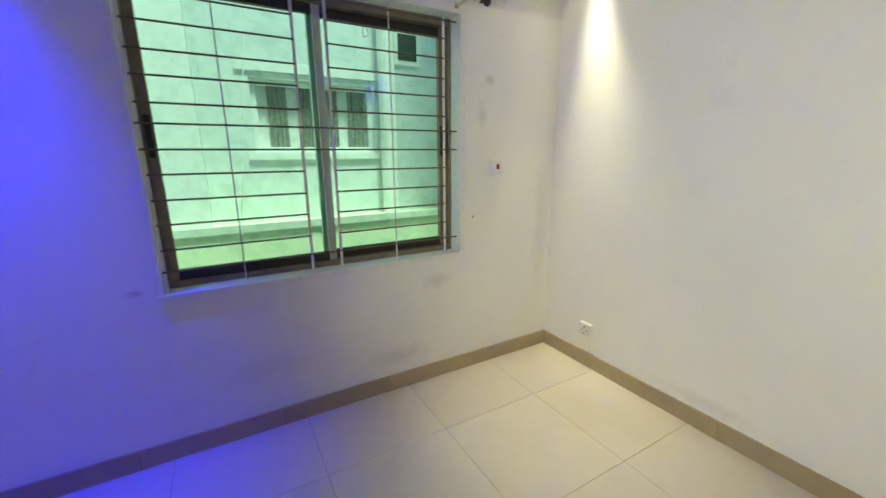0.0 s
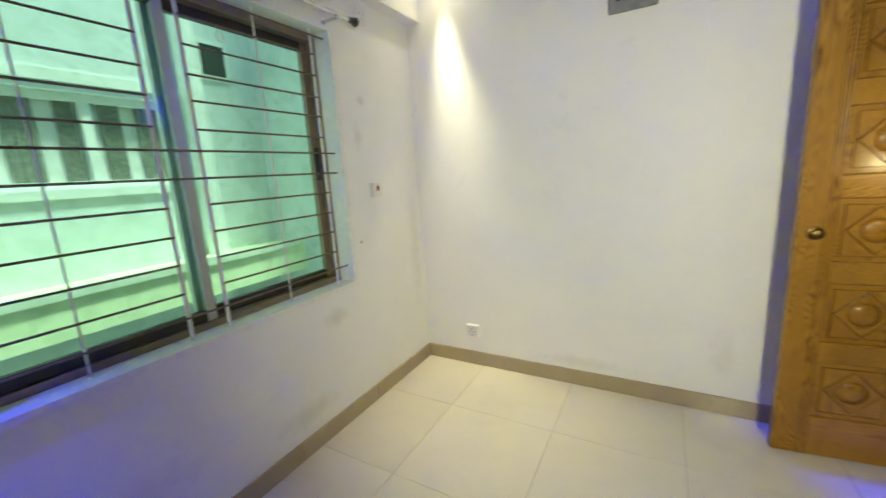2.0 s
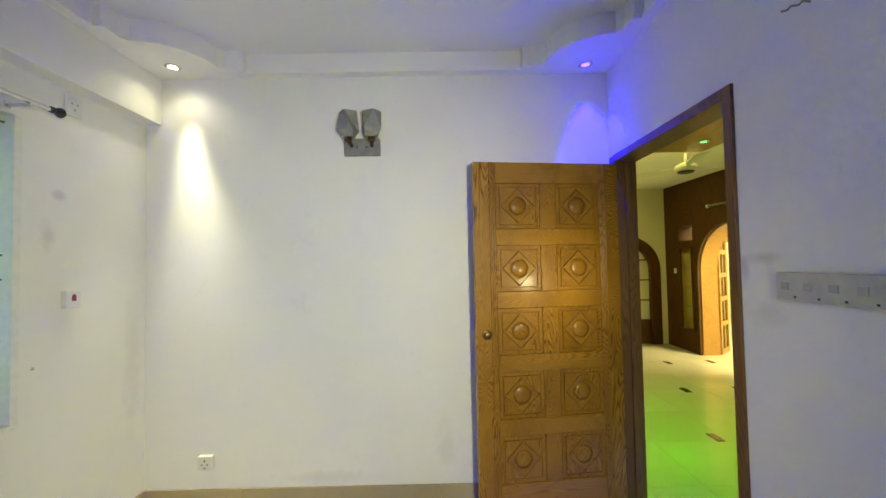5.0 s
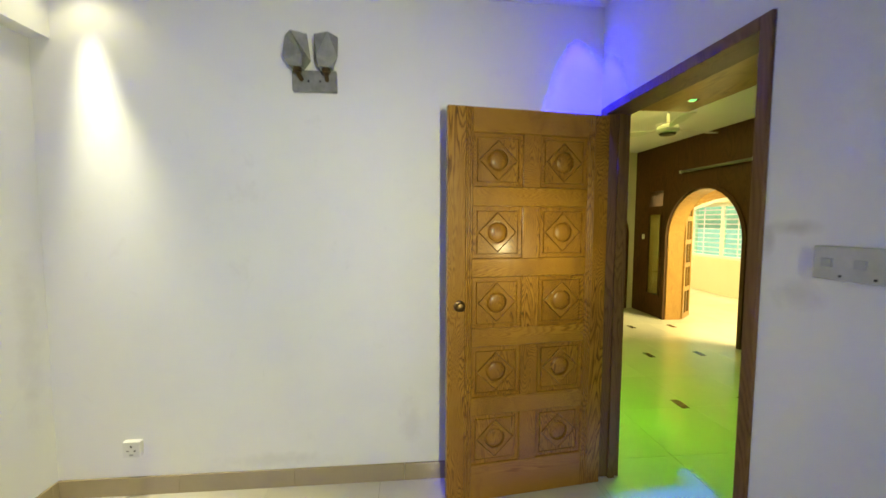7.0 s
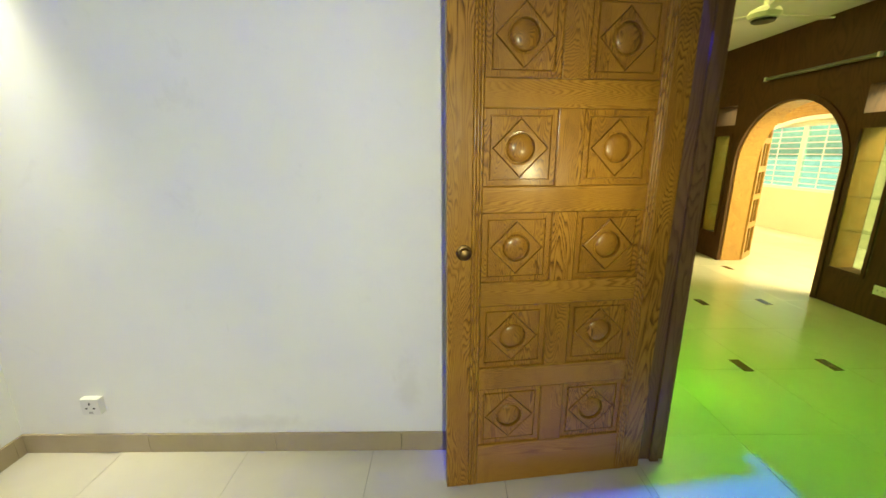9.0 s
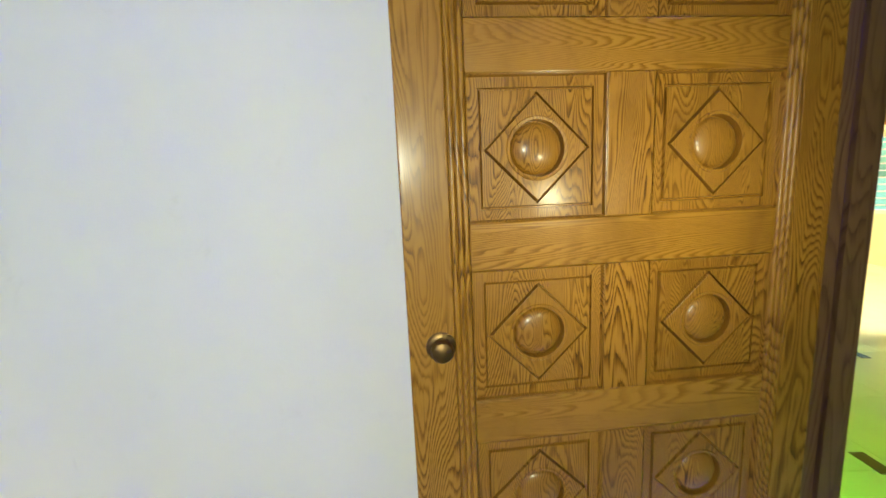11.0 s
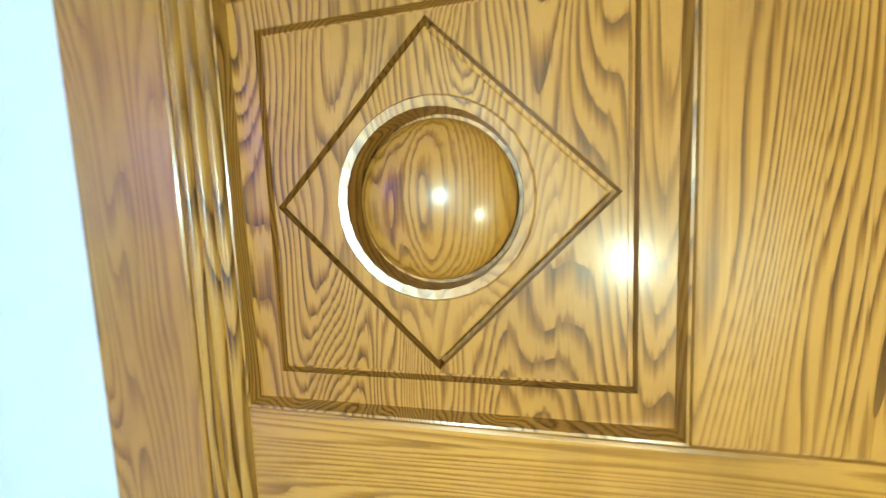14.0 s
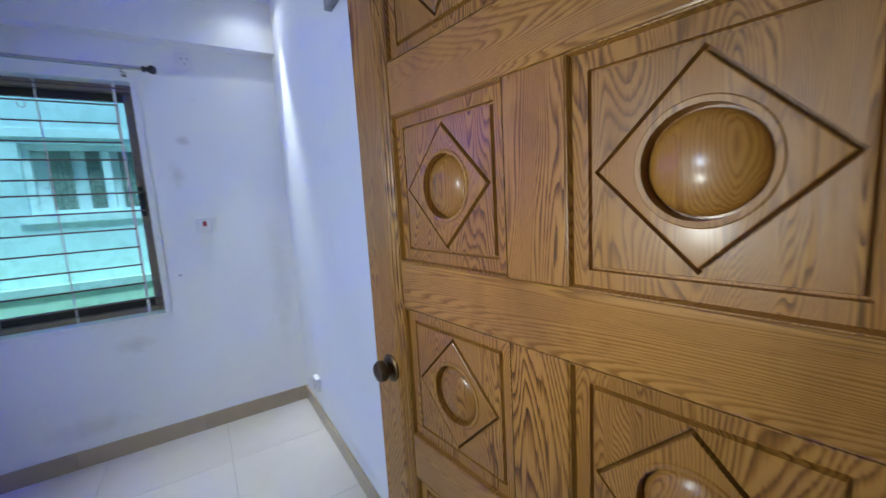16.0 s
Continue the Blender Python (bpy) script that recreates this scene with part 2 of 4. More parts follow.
MAHOGANY = timber("mahogany", (0.085, 0.034, 0.010), (0.065, 0.025, 0.007), (0.030, 0.012, 0.004), "z", 0.55, 20, 0.05)
TEAK = timber("teak", (0.42, 0.23, 0.06), (0.34, 0.17, 0.045), (0.16, 0.075, 0.02), "x", 0.35, 24)
TILE = tile_mat("floor_tile", (0.66, 0.61, 0.50), (0.56, 0.51, 0.40))
SKIRT = tile_mat("skirting_tile", (0.40, 0.325, 0.205), (0.33, 0.26, 0.16), 0.15, 0.6)
GROUT = plain("grout", (0.30, 0.26, 0.20), 0.9)
INSET = tile_mat("inset_tile", (0.10, 0.065, 0.04), (0.06, 0.04, 0.03), 0.12, 0.6)
WHITE = plain("white_plastic", (0.75, 0.74, 0.72), 0.35, 0, 0.05)
GREY = plain("grey_plastic", (0.42, 0.42, 0.42), 0.4, 0, 0.15)
BLACK = plain("black_plastic", (0.02, 0.02, 0.022), 0.4)
RED = plain("red_plastic", (0.28, 0.03, 0.04), 0.35)
CHROME = plain("chrome", (0.7, 0.7, 0.7), 0.18, 1.0, 0.06)
KNOB_BRASS = plain("dull_brass", (0.16, 0.10, 0.04), 0.42, 1.0, 0.06)
BRASS = plain("aged_brass", (0.14, 0.09, 0.045), 0.42, 0.8, 0.2)
ALU = plain("aluminium", (0.62, 0.62, 0.60), 0.38, 0.7, 0.1)
BRONZE = plain("bronze_aluminium", (0.33, 0.27, 0.19), 0.45, 0.4, 0.2)
DARK_ALU = plain("dark_aluminium", (0.055, 0.05, 0.042), 0.45, 0.3, 0.2)
GRILLE = plain("grille_paint", (0.84, 0.84, 0.78), 0.5, 0, 0.12)
# rusty white bars, coloured dark brown to look backlit
RUST_BACKLIT = plain("bar_paint_backlit", (0.20, 0.15, 0.11), 0.6, 0, 0.3)
GLASS_G = glass("green_glass", (0.76, 1.0, 0.90))
GLASS_C = glass("clear_glass", (0.85, 0.90, 0.85))
BOARD = plain("pale_marbled_plastic", (0.60, 0.60, 0.53), 0.45, 0, 0.25, 16)
MARBLE = plain("grey_stone_shade", (0.37, 0.37, 0.36), 0.5, 0, 0.38, 20)
OUTSIDE = painted("outside_render", (0.73, 0.79, 0.79), (0.66, 0.73, 0.71), 0.8)
OUTSIDE_P = painted("outside_pillar", (0.86, 0.88, 0.86), (0.78, 0.79, 0.76), 0.8)
OUTSIDE_D = painted("outside_ledge", (0.74, 0.80, 0.68), (0.66, 0.72, 0.60), 0.8)
SOIL = painted("outside_ground", (0.40, 0.46, 0.38), (0.3, 0.34, 0.28), 0.8)
DARKGLASS = plain("dark_pane", (0.05, 0.07, 0.06), 0.1)
CURTAIN = plain("curtain", (0.50, 0.54, 0.46), 0.9, 0, 0.48, 42)
LIT_WHITE = glow("lit_white", (1.0, 0.93, 0.78), 14)
LIT_BLUE = glow("lit_blue", (0.16, 0.08, 1.0), 5)
LIT_GREEN = glow("lit_green", (0.10, 1.0, 0.22), 2.5)
TUBE = plain("tube_glass", (0.15, 0.155, 0.125), 0.3)


# ---- mesh helpers ----
def box(bm, x0, x1, y0, y1, z0, z1, bevel=0.0):
    vs = [bm.verts.new((x, y, z)) for x in (x0, x1) for y in (y0, y1) for z in (z0, z1)]
    fs = [bm.faces.new([vs[k] for k in f]) for f in
          ((0, 1, 3, 2), (4, 6, 7, 5), (0, 4, 5, 1), (2, 3, 7, 6), (0, 2, 6, 4), (1, 5, 7, 3))]
    if bevel:
        es = list({e for f in fs for e in f.edges})
        bmesh.ops.bevel(bm, geom=es, offset=bevel, segments=2, affect="EDGES", profile=0.5)


def boxes(*rows, bevel=0.0):
    bm = bmesh.new()
    for r in rows:
        box(bm, *r, bevel=bevel)
    return bm


def prism(bm, outline, a0, a1, axis="y"):
    """Extrude an outline of (u, v) pairs along an axis from a0 to a1."""
    def at(u, v, a):
        return {"y": (u, a, v), "x": (a, u, v), "z": (u, v, a)}[axis]
    lo, hi = [bm.verts.new(at(u, v, a0)) for u, v in outline], [bm.verts.new(at(u, v, a1)) for u, v in outline]
    n = len(outline)
    bm.faces.new(lo), bm.faces.new(hi[::-1])
    for k in range(n):
        bm.faces.new((lo[k], hi[k], hi[(k + 1) % n], lo[(k + 1) % n]))


def lathe(bm, profile, m=None, n=28):
    """Turn a profile of (radius, height) about z; m places it."""
    m = m or Matrix()
    rings = []
    for r, h in profile:
        if r < 1e-6:
            rings.append([bm.verts.new(m @ Vector((0, 0, h)))])
        else:
            rings.append([bm.verts.new(m @ Vector((r * math.cos(2 * math.pi * k / n), r * math.sin(2 * math.pi * k / n), h))) for k in range(n)])
    for a, b in zip(rings, rings[1:]):
        for k in range(n):
            q = [a[k % len(a)], a[(k + 1) % len(a)], b[(k + 1) % len(b)], b[k % len(b)]]
            q = list(dict.fromkeys(q))
            if len(q) > 2:
                bm.faces.new(q)


def rod(bm, a, b, r, n=10):
    a, b = Vector(a), Vector(b)
    m = Matrix.Translation(a) @ (b - a).to_track_quat("Z", "Y").to_matrix().to_4x4()
    h = (b - a).length
    lathe(bm, [(0, 0), (r, 0), (r, h), (0, h)], m, n)


def mesh_of(name, bm, mat, smooth=False):
    bmesh.ops.recalc_face_normals(bm, faces=bm.faces)
    me = bpy.data.meshes.new(name)
    bm.to_mesh(me)
    bm.free()
    if smooth:
        me.polygons.foreach_set("use_smooth", [True] * len(me.polygons))
        me.set_sharp_from_angle(angle=radians(35))
    me.materials.append(mat)
    return me


def part(name, bm, mat, parent, label="", smooth=False):
    ob = new(name, mesh_of(name, bm, mat, smooth))
    ob.parent = parent
    if label:
        ob["label"] = label
    return ob


def thing(name, label, category, m=None, group="", kind=""):
    ob = new(name)
    ob.empty_display_size = 0.05
    if m is not None:
        ob.matrix_basis = m
    return tagged(ob, label, category, group, kind)


def solid(name, bm, mat, label, category="", kind="structure", smooth=False, m=None):
    ob = new(name, mesh_of(name, bm, mat, smooth))
    if m is not None:
        ob.matrix_basis = m
    return tagged(ob, label, category, "", kind)


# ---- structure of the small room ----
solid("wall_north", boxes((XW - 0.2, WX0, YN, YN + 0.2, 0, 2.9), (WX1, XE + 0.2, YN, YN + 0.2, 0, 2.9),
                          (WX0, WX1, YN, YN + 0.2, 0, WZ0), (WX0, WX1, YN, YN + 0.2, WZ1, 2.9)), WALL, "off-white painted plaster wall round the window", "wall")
solid("wall_east", boxes((XE, XE + 0.2, YH, YN, 0, 2.9)), WALL, "plain off-white painted plaster wall behind the open door", "wall")
solid("wall_west", boxes((XW - 0.2, XW, YH, YN, 0, 2.9)), WALL, "plain off-white painted plaster wall", "wall")
solid("wall_south", boxes((XW, DX0, YH, YS, 0, 2.9), (DX0, DX1, YH, YS, DZ, 2.9), (DX1, XE, YH, YS, 0, 2.9)), WALL, "off-white painted plaster wall with the doorway", "wall")
solid("ceiling", boxes((XW - 0.2, XE + 0.2, YH, YN + 0.2, CEIL, 2.95)), CEILING, "white painted plaster ceiling", "ceiling")

bm = bmesh.new()
box(bm, XW, XE, 2.55, YN, 2.41, CEIL)
solid("beam", bm, WALL, "shallow painted beam above the window", "beam")


def cornice():
    """Plaster band round the ceiling that swells into a scalloped soffit in each corner."""
    x0, x1, y0, y1 = XW, XE, YS, 2.55
    w, step = 0.05, 0.47
    def corner(cx, cy, sx, sy):
        pts = [(cx + sx * w, cy + sy * (step + 0.10)), (cx + sx * 0.10, cy + sy * (step + 0.10)), (cx + sx * 0.10, cy + sy * step)]
        for k in range(13):
            a = radians(90 * k / 12)
            u, v = 0.13 + 0.30 * math.sin(a), 0.13 + 0.30 * math.cos(a)
            pts.append((cx + sx * u, cy + sy * v))
        pts += [(cx + sx * step, cy + sy * 0.10), (cx + sx * (step + 0.10), cy + sy * 0.10), (cx + sx * (step + 0.10), cy + sy * w)]
        return pts
    inside = corner(x1, y0, -1, 1)[::-1] + corner(x1, y1, -1, -1) + corner(x0, y1, 1, -1)[::-1] + corner(x0, y0, 1, 1)
    bm = bmesh.new()
    n = len(inside)
    def outer(p):
        return (x1 if p[0] > (x0 + x1) / 2 else x0), (y1 if p[1] > (y0 + y1) / 2 else y0)
    # soffit in strips: each inner point joined with its foot on the nearer wall
    def foot(p):
        d = {"e": x1 - p[0], "w": p[0] - x0, "n": y1 - p[1], "s": p[1] - y0}
        k = min(d, key=d.get)
        return {"e": (x1, p[1]), "w": (x0, p[1]), "n": (p[0], y1), "s": (p[0], y0)}[k]
    lo = [bm.verts.new((*p, SOFFIT)) for p in inside]
    hi = [bm.verts.new((*p, CEIL)) for p in inside]
    ft = [bm.verts.new((*foot(p), SOFFIT)) for p in inside]
    for k in range(n):
        j = (k + 1) % n
        bm.faces.new((lo[k], lo[j], hi[j], hi[k]))
        a, b = foot(inside[k]), foot(inside[j])
        if abs(a[0] - b[0]) > 1e-4 and abs(a[1] - b[1]) > 1e-4:
            c = bm.verts.new((*outer(inside[k]), SOFFIT))
            bm.faces.new((lo[k], ft[k], c)), bm.faces.new((lo[k], c, ft[j], lo[j]))
        else:
            bm.faces.new((lo[k], ft[k], ft[j], lo[j]))
    # projecting lip along the lower edge
    area = sum(inside[k][0] * inside[(k + 1) % n][1] - inside[(k + 1) % n][0] * inside[k][1] for k in range(n))
    turn = 1 if area > 0 else -1
    def side(k):
        a, b = inside[k - 1], inside[(k + 1) % n]
        d = Vector((b[0] - a[0], b[1] - a[1])).normalized()
        return inside[k][0] - turn * d.y * 0.014, inside[k][1] + turn * d.x * 0.014
    low = [bm.verts.new((*side(k), SOFFIT - 0.0005)) for k in range(n)]
    upp = [bm.verts.new((*side(k), SOFFIT + 0.022)) for k in range(n)]
    mid = [bm.verts.new((*p, SOFFIT + 0.030)) for p in inside]
    for k in range(n):
        j = (k + 1) % n
        bm.faces.new((lo[k], low[k], low[j], lo[j])), bm.faces.new((low[k], upp[k], upp[j], low[j])), bm.faces.new((upp[k], mid[k], mid[j], upp[j]))
    return bm


solid("ceiling_cornice", cornice(), CEILING, "white plaster cornice with scalloped corner soffits", "cornice")


def downlight(x, y, z, lit, label):
    t = thing("recessed_spotlight", label, "spotlight", pose(x, y, z), "recessed spotlights")
    bm = bmesh.new()
    lathe(bm, [(0.026, 0.0), (0.044, 0.0), (0.044, -0.004), (0.036, -0.007), (0.026, -0.004), (0.026, 0.0)])
    part("trim_ring", bm, CHROME, t, "thin metal ring", True)
    bm = bmesh.new()
    lathe(bm, [(0, -0.0005), (0.025, -0.0005), (0.025, -0.003), (0, -0.003)])
    part("lens", bm, lit, t, "lit lens")


downlight(*SPOT_NE, SOFFIT, LIT_WHITE, "round recessed spotlight with a warm white lens")
downlight(*SPOT_SE, SOFFIT, LIT_BLUE, "round recessed spotlight with a blue lens above the door")
downlight(*SPOT_NW, SOFFIT, LIT_BLUE, "round recessed spotlight with a blue lens by the window")


# ---- door frame and leaf ----
def door_frame():
    t = thing("door_frame", "dark brown timber frame round the open doorway", "door frame", kind="structure")
    part("post", boxes((2.42, 2.4945, YH - 0.012, YS + 0.004, 0, DZ), bevel=0.003), DARK_OAK, t)
    part("post", boxes((DX0 + 0.0005, 1.483, YH - 0.012, YS + 0.012, 0, DZ), bevel=0.003), DARK_OAK, t)
    part("head", boxes((1.484, 2.419, YH - 0.012, YS + 0.012, 2.10, DZ), bevel=0.003), DARK_OAK, t)
    part("stop", boxes((2.405, 2.419, YH + 0.02, YS - 0.06, 0, 2.099)), DARK_OAK, t)
    part("stop", boxes((1.484, 1.498, YH + 0.02, YS - 0.06, 0, 2.099)), DARK_OAK, t)


door_frame()

DW, DH, DT = 0.892, 2.07, 0.04
ROWS_Z = [1.810 - 0.369 * k for k in range(5)]
COLS = [(0.122, 0.397), (0.493, 0.768)]
PH = 0.137
DIA = 0.1025


def fluted(bm, x0, x1, z0, z1, y=0.0):
    """A strip of three rounded beads along z."""
    w = (x1 - x0) / 3
    outline = [(x0, DT)]
    for k in range(3):
        for j in range(7):
            a = math.pi * j / 6
            outline.append((x0 + w * k + w * 0.5 * (1 - math.cos(a)), y + 0.004 - 0.006 * math.sin(a)))
    outline.append((x1, DT))
    prism(bm, outline, z0, z1, "z")


def panel_mesh(w, h):
    """Recessed panel: sloping border, sunk margin and a raised square field."""
    bm = bmesh.new()
    rings = [(0.0, 0.001), (0.0015, 0.0015), (0.004, 0.0105), (0.023, 0.0105), (0.0240, 0.0170), (0.0268, 0.0170), (0.0290, 0.0090)]
    loops = []
    for inset, y in rings:
        a, b = w / 2 - inset, h / 2 - inset
        loops.append([bm.verts.new(p) for p in ((-a, y, -b), (a, y, -b), (a, y, b), (-a, y, b))])
    for p, q in zip(loops, loops[1:]):
        for k in range(4):
            bm.faces.new((p[k], p[(k + 1) % 4], q[(k + 1) % 4], q[k]))
    # field round the sunk lozenge
    r = DIA + 0.0030
    sq, lo = loops[-1], [bm.verts.new((x * r, 0.0090, z * r)) for x, z in ((0, -1), (1, 0), (0, 1), (-1, 0))]
    for k in range(4):
        bm.faces.new((sq[k], sq[(k + 1) % 4], lo[k]))
        bm.faces.new((sq[(k + 1) % 4], lo[(k + 1) % 4], lo[k]))
    back = [bm.verts.new((v.co.x, DT - 0.008, v.co.z)) for v in loops[0]]
    for k in range(4):
        bm.faces.new((loops[0][k], loops[0][(k + 1) % 4], back[(k + 1) % 4], back[k]))
    bm.faces.new(back)
    return bm


def diamond_mesh(r):
    """Raised lozenge with bevelled rim, a sunk ring in its middle."""
    bm = bmesh.new()
    n = 32
    def diamond_point(a, rr):
        c, s = math.cos(a), math.sin(a)
        k = rr / (abs(c) + abs(s))
        return k * c, k * s
    spec = [("d", r + 0.0030, 0.0090), ("d", r + 0.0024, 0.0210), ("d", r - 0.0014, 0.0210), ("d", r - 0.0040, 0.0070), ("d", r - 0.0055, 0.0065),
            ("c", 0.0610, 0.0065), ("c", 0.0595, 0.0045), ("c", 0.0540, 0.0055), ("c", 0.0530, 0.0230), ("c", 0.0440, 0.0230)]
    loops = []
    for kind, rr, y in spec:
        ring = []
        for k in range(n):
            a = 2 * math.pi * k / n
            u, v = diamond_point(a, rr) if kind == "d" else (rr * math.cos(a), rr * math.sin(a))
            ring.append(bm.verts.new((u, y, v)))
        loops.append(ring)
    for p, q in zip(loops, loops[1:]):
        for k in range(n):
            bm.faces.new((p[k], p[(k + 1) % n], q[(k + 1) % n], q[k]))
    bm.faces.new(loops[-1])
    return bm


def dome_mesh(r, h):
    bm = bmesh.new()
    prof = [(r, 0.0)] + [(r * math.cos(radians(a)), h * math.sin(radians(a))) for a in (15, 30, 45, 60, 75)] + [(0, h)]
    lathe(bm, prof, Matrix.Rotation(radians(90), 4, "X"), 32)
    return bm


def door_leaf():
    d = thing("door_1", "open carved oak door with ten square panels", "door", pose(2.26, 0.56, 0.008, 0, 0, -83), kind="structure")
    part("stile", boxes((-0.008, 0.085, 0, DT, 0, DH), bevel=0.003), OAK_V, d)
    part("stile", boxes((0.805, DW, 0, DT, 0, DH), bevel=0.003), OAK_V, d)
    for x0, x1 in ((0.0855, 0.1215), (0.7685, 0.8045)):
        bm = bmesh.new()
        fluted(bm, x0, x1, 0.001, DH - 0.001)
        part("bead_moulding", bm, OAK_V, d, smooth=True)
    edges = [DH] + [v for z in ROWS_Z for v in (z + PH, z - PH)] + [0.0]
    for k in range(0, len(edges), 2):
        part("rail", boxes((0.122, 0.768, 0.0005, DT - 0.001, edges[k + 1], edges[k]), bevel=0.003), OAK_H, d)
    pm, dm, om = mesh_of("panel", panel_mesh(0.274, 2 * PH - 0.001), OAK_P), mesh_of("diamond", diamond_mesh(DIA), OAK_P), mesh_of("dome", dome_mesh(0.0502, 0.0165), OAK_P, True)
    for z in ROWS_Z:
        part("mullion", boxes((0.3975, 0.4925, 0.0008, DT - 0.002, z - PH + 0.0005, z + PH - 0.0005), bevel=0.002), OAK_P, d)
        for x0, x1 in COLS:
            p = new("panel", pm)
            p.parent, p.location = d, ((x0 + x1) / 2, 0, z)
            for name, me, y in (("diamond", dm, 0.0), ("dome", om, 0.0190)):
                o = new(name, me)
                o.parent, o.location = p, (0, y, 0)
    k = new("knob")
    k.parent, k.location = d, (0.056, 0, 1.062)
    bm = bmesh.new()
    lathe(bm, [(0, 0.0), (0.030, 0.0), (0.030, 0.003), (0.025, 0.006), (0.012, 0.007), (0.011, 0.012), (0.018, 0.016), (0.023, 0.022), (0.023, 0.029), (0.019, 0.035), (0.010, 0.038), (0, 0.039)], Matrix.Rotation(radians(90), 4, "X"))
    part("knob_body", bm, KNOB_BRASS, k, "round dull brass knob on a rose", True)
    for z in (0.25, 1.05, 1.85):
        bm = bmesh.new()
        rod(bm, (DW + 0.006, DT * 0.5, z - 0.05), (DW + 0.006, DT * 0.5, z + 0.05), 0.006)
        part("hinge", bm, BRASS, d, "brass hinge", True)


door_leaf()


# ---- window ----
def window():
    w = thing("window_1", "sliding aluminium window with green glass behind a steel grille", "window", kind="structure")
    y0, y1 = YN + 0.10, YN + 0.19
    f = part("window_frame", boxes((WX0, WX0 + 0.035, y0, y1, WZ0, WZ1), (WX1 - 0.035, WX1, y0, y1, WZ0, WZ1),
                                   (WX0 + 0.035, WX1 - 0.035, y0, y1, WZ0, WZ0 + 0.04), (WX0 + 0.035, WX1 - 0.035, y0, y1, WZ1 - 0.04, WZ1)), BRONZE, w, "dull bronze aluminium frame")
    mid = (WX0 + WX1) / 2
    for a, b, y in ((WX0 + 0.036, mid + 0.03, y0 + 0.012), (mid - 0.03, WX1 - 0.036, y0 + 0.048)):
        outer, inner = ((a, a + 0.04), (b - 0.04, b)) if a < mid - 0.1 else ((b - 0.04, b), (a, a + 0.04))
        s = part("sash", boxes((*inner, y, y + 0.03, WZ0 + 0.041, WZ1 - 0.041), bevel=0.002), ALU, w, "aluminium sash")
        part("sash_stile", boxes((*outer, y, y + 0.03, WZ0 + 0.041, WZ1 - 0.041), bevel=0.002), BRONZE, s, "dull bronze outer stile")
        for z0, z1 in ((WZ0 + 0.041, WZ0 + 0.09), (WZ1 - 0.085, WZ1 - 0.041)):
            part("sash_rail", boxes((a + 0.0405, b - 0.0405, y + 0.001, y + 0.029, z0, z1), bevel=0.002), DARK_ALU, s, "dark sash rail")
        g = part("pane", boxes((a + 0.038, b - 0.038, y + 0.012, y + 0.017, WZ0 + 0.088, WZ1 - 0.083)), GLASS_G, s, "green tinted pane")
        g.visible_shadow = False
    bm = bmesh.new()
    n = 14
    ring = [(1.225 + 0.016 * math.cos(2 * math.pi * k / n) * (1 + 0.3 * math.sin(3 * k)), 2.066 + 0.024 * math.sin(2 * math.pi * k / n)) for k in range(n)]
    for (xa, za), (xb, zb) in zip(ring, ring[1:] + ring[:1]):
        rod(bm, (xa, y0 + 0.058, za), (xb, y0 + 0.058, zb), 0.0022, 5)
    part("chalk_mark", bm, WHITE, w, "white scribble on the glass")
    part("latch", boxes((WX0 + 0.045, WX0 + 0.07, y0 - 0.008, y0 + 0.011, 1.42, 1.60), bevel=0.003), BLACK, w, "black latch")
    part("latch", boxes((WX1 - 0.075, WX1 - 0.05, y0 + 0.028, y0 + 0.047, 1.42, 1.60), bevel=0.003), BLACK, w, "black latch")
    part("window_sill", boxes((WX0 + 0.001, WX1 - 0.001, YN + 0.0005, y0 - 0.001, WZ0 + 0.001, WZ0 + 0.012), (WX0 - 0.004, WX1 + 0.014, YN - 0.016, YN - 0.0005, WZ0 - 0.014, WZ0 + 0.012)), GRILLE, w, "white painted sill")
    # lining of the reveal
    part("lining", boxes((WX1 - 0.02, WX1 - 0.001, YN - 0.0005, y0 - 0.001, WZ0 + 0.013, WZ1 - 0.002), (WX1 - 0.02, WX1 + 0.012, YN - 0.012, YN - 0.001, WZ0 + 0.013, WZ1 - 0.002)), GRILLE, w, "white painted lining")
    part("lining", boxes((WX0 + 0.001, WX0 + 0.02, YN - 0.005, y0 - 0.001, WZ0 + 0.013, WZ1 - 0.002)), GRILLE, w, "white painted lining")


window()


def grille():
    g = thing("window_grille", "white steel window grille with thin rusty cross bars coloured dark as backlit", "grille")
    y = YN + 0.035
    mid = (WX0 + WX1) / 2
    zs = (0.919, 1.018, 1.132, 1.240, 1.350, 1.455, 1.561, 1.643, 1.750, 1.847, 1.954, 2.057, 2.150)
    ends = ((WX0 + 0.030, 0.83), (0.985, 1.64))
    for a, b in ends:
        for x, half in ((a, 0.007), ((a + b) / 2, 0.003), (b, 0.007)):
            part("upright", boxes((x - half, x + half, y + 0.004, y + 0.010, WZ0 + 0.013, WZ1 - 0.001)), GRILLE, g)
    for k, z in enumerate(zs):
        if k in (0, 5, 6, 12):
            spans = ((WX0 + 0.021, WX1 - 0.021),)
        else:
            spans = ends
        for a, b in spans:
            bm = bmesh.new()
            rod(bm, (a, y, z), (b, y, z), 0.0045, 8)
            part("cross_bar", bm, RUST_BACKLIT, g)


grille()


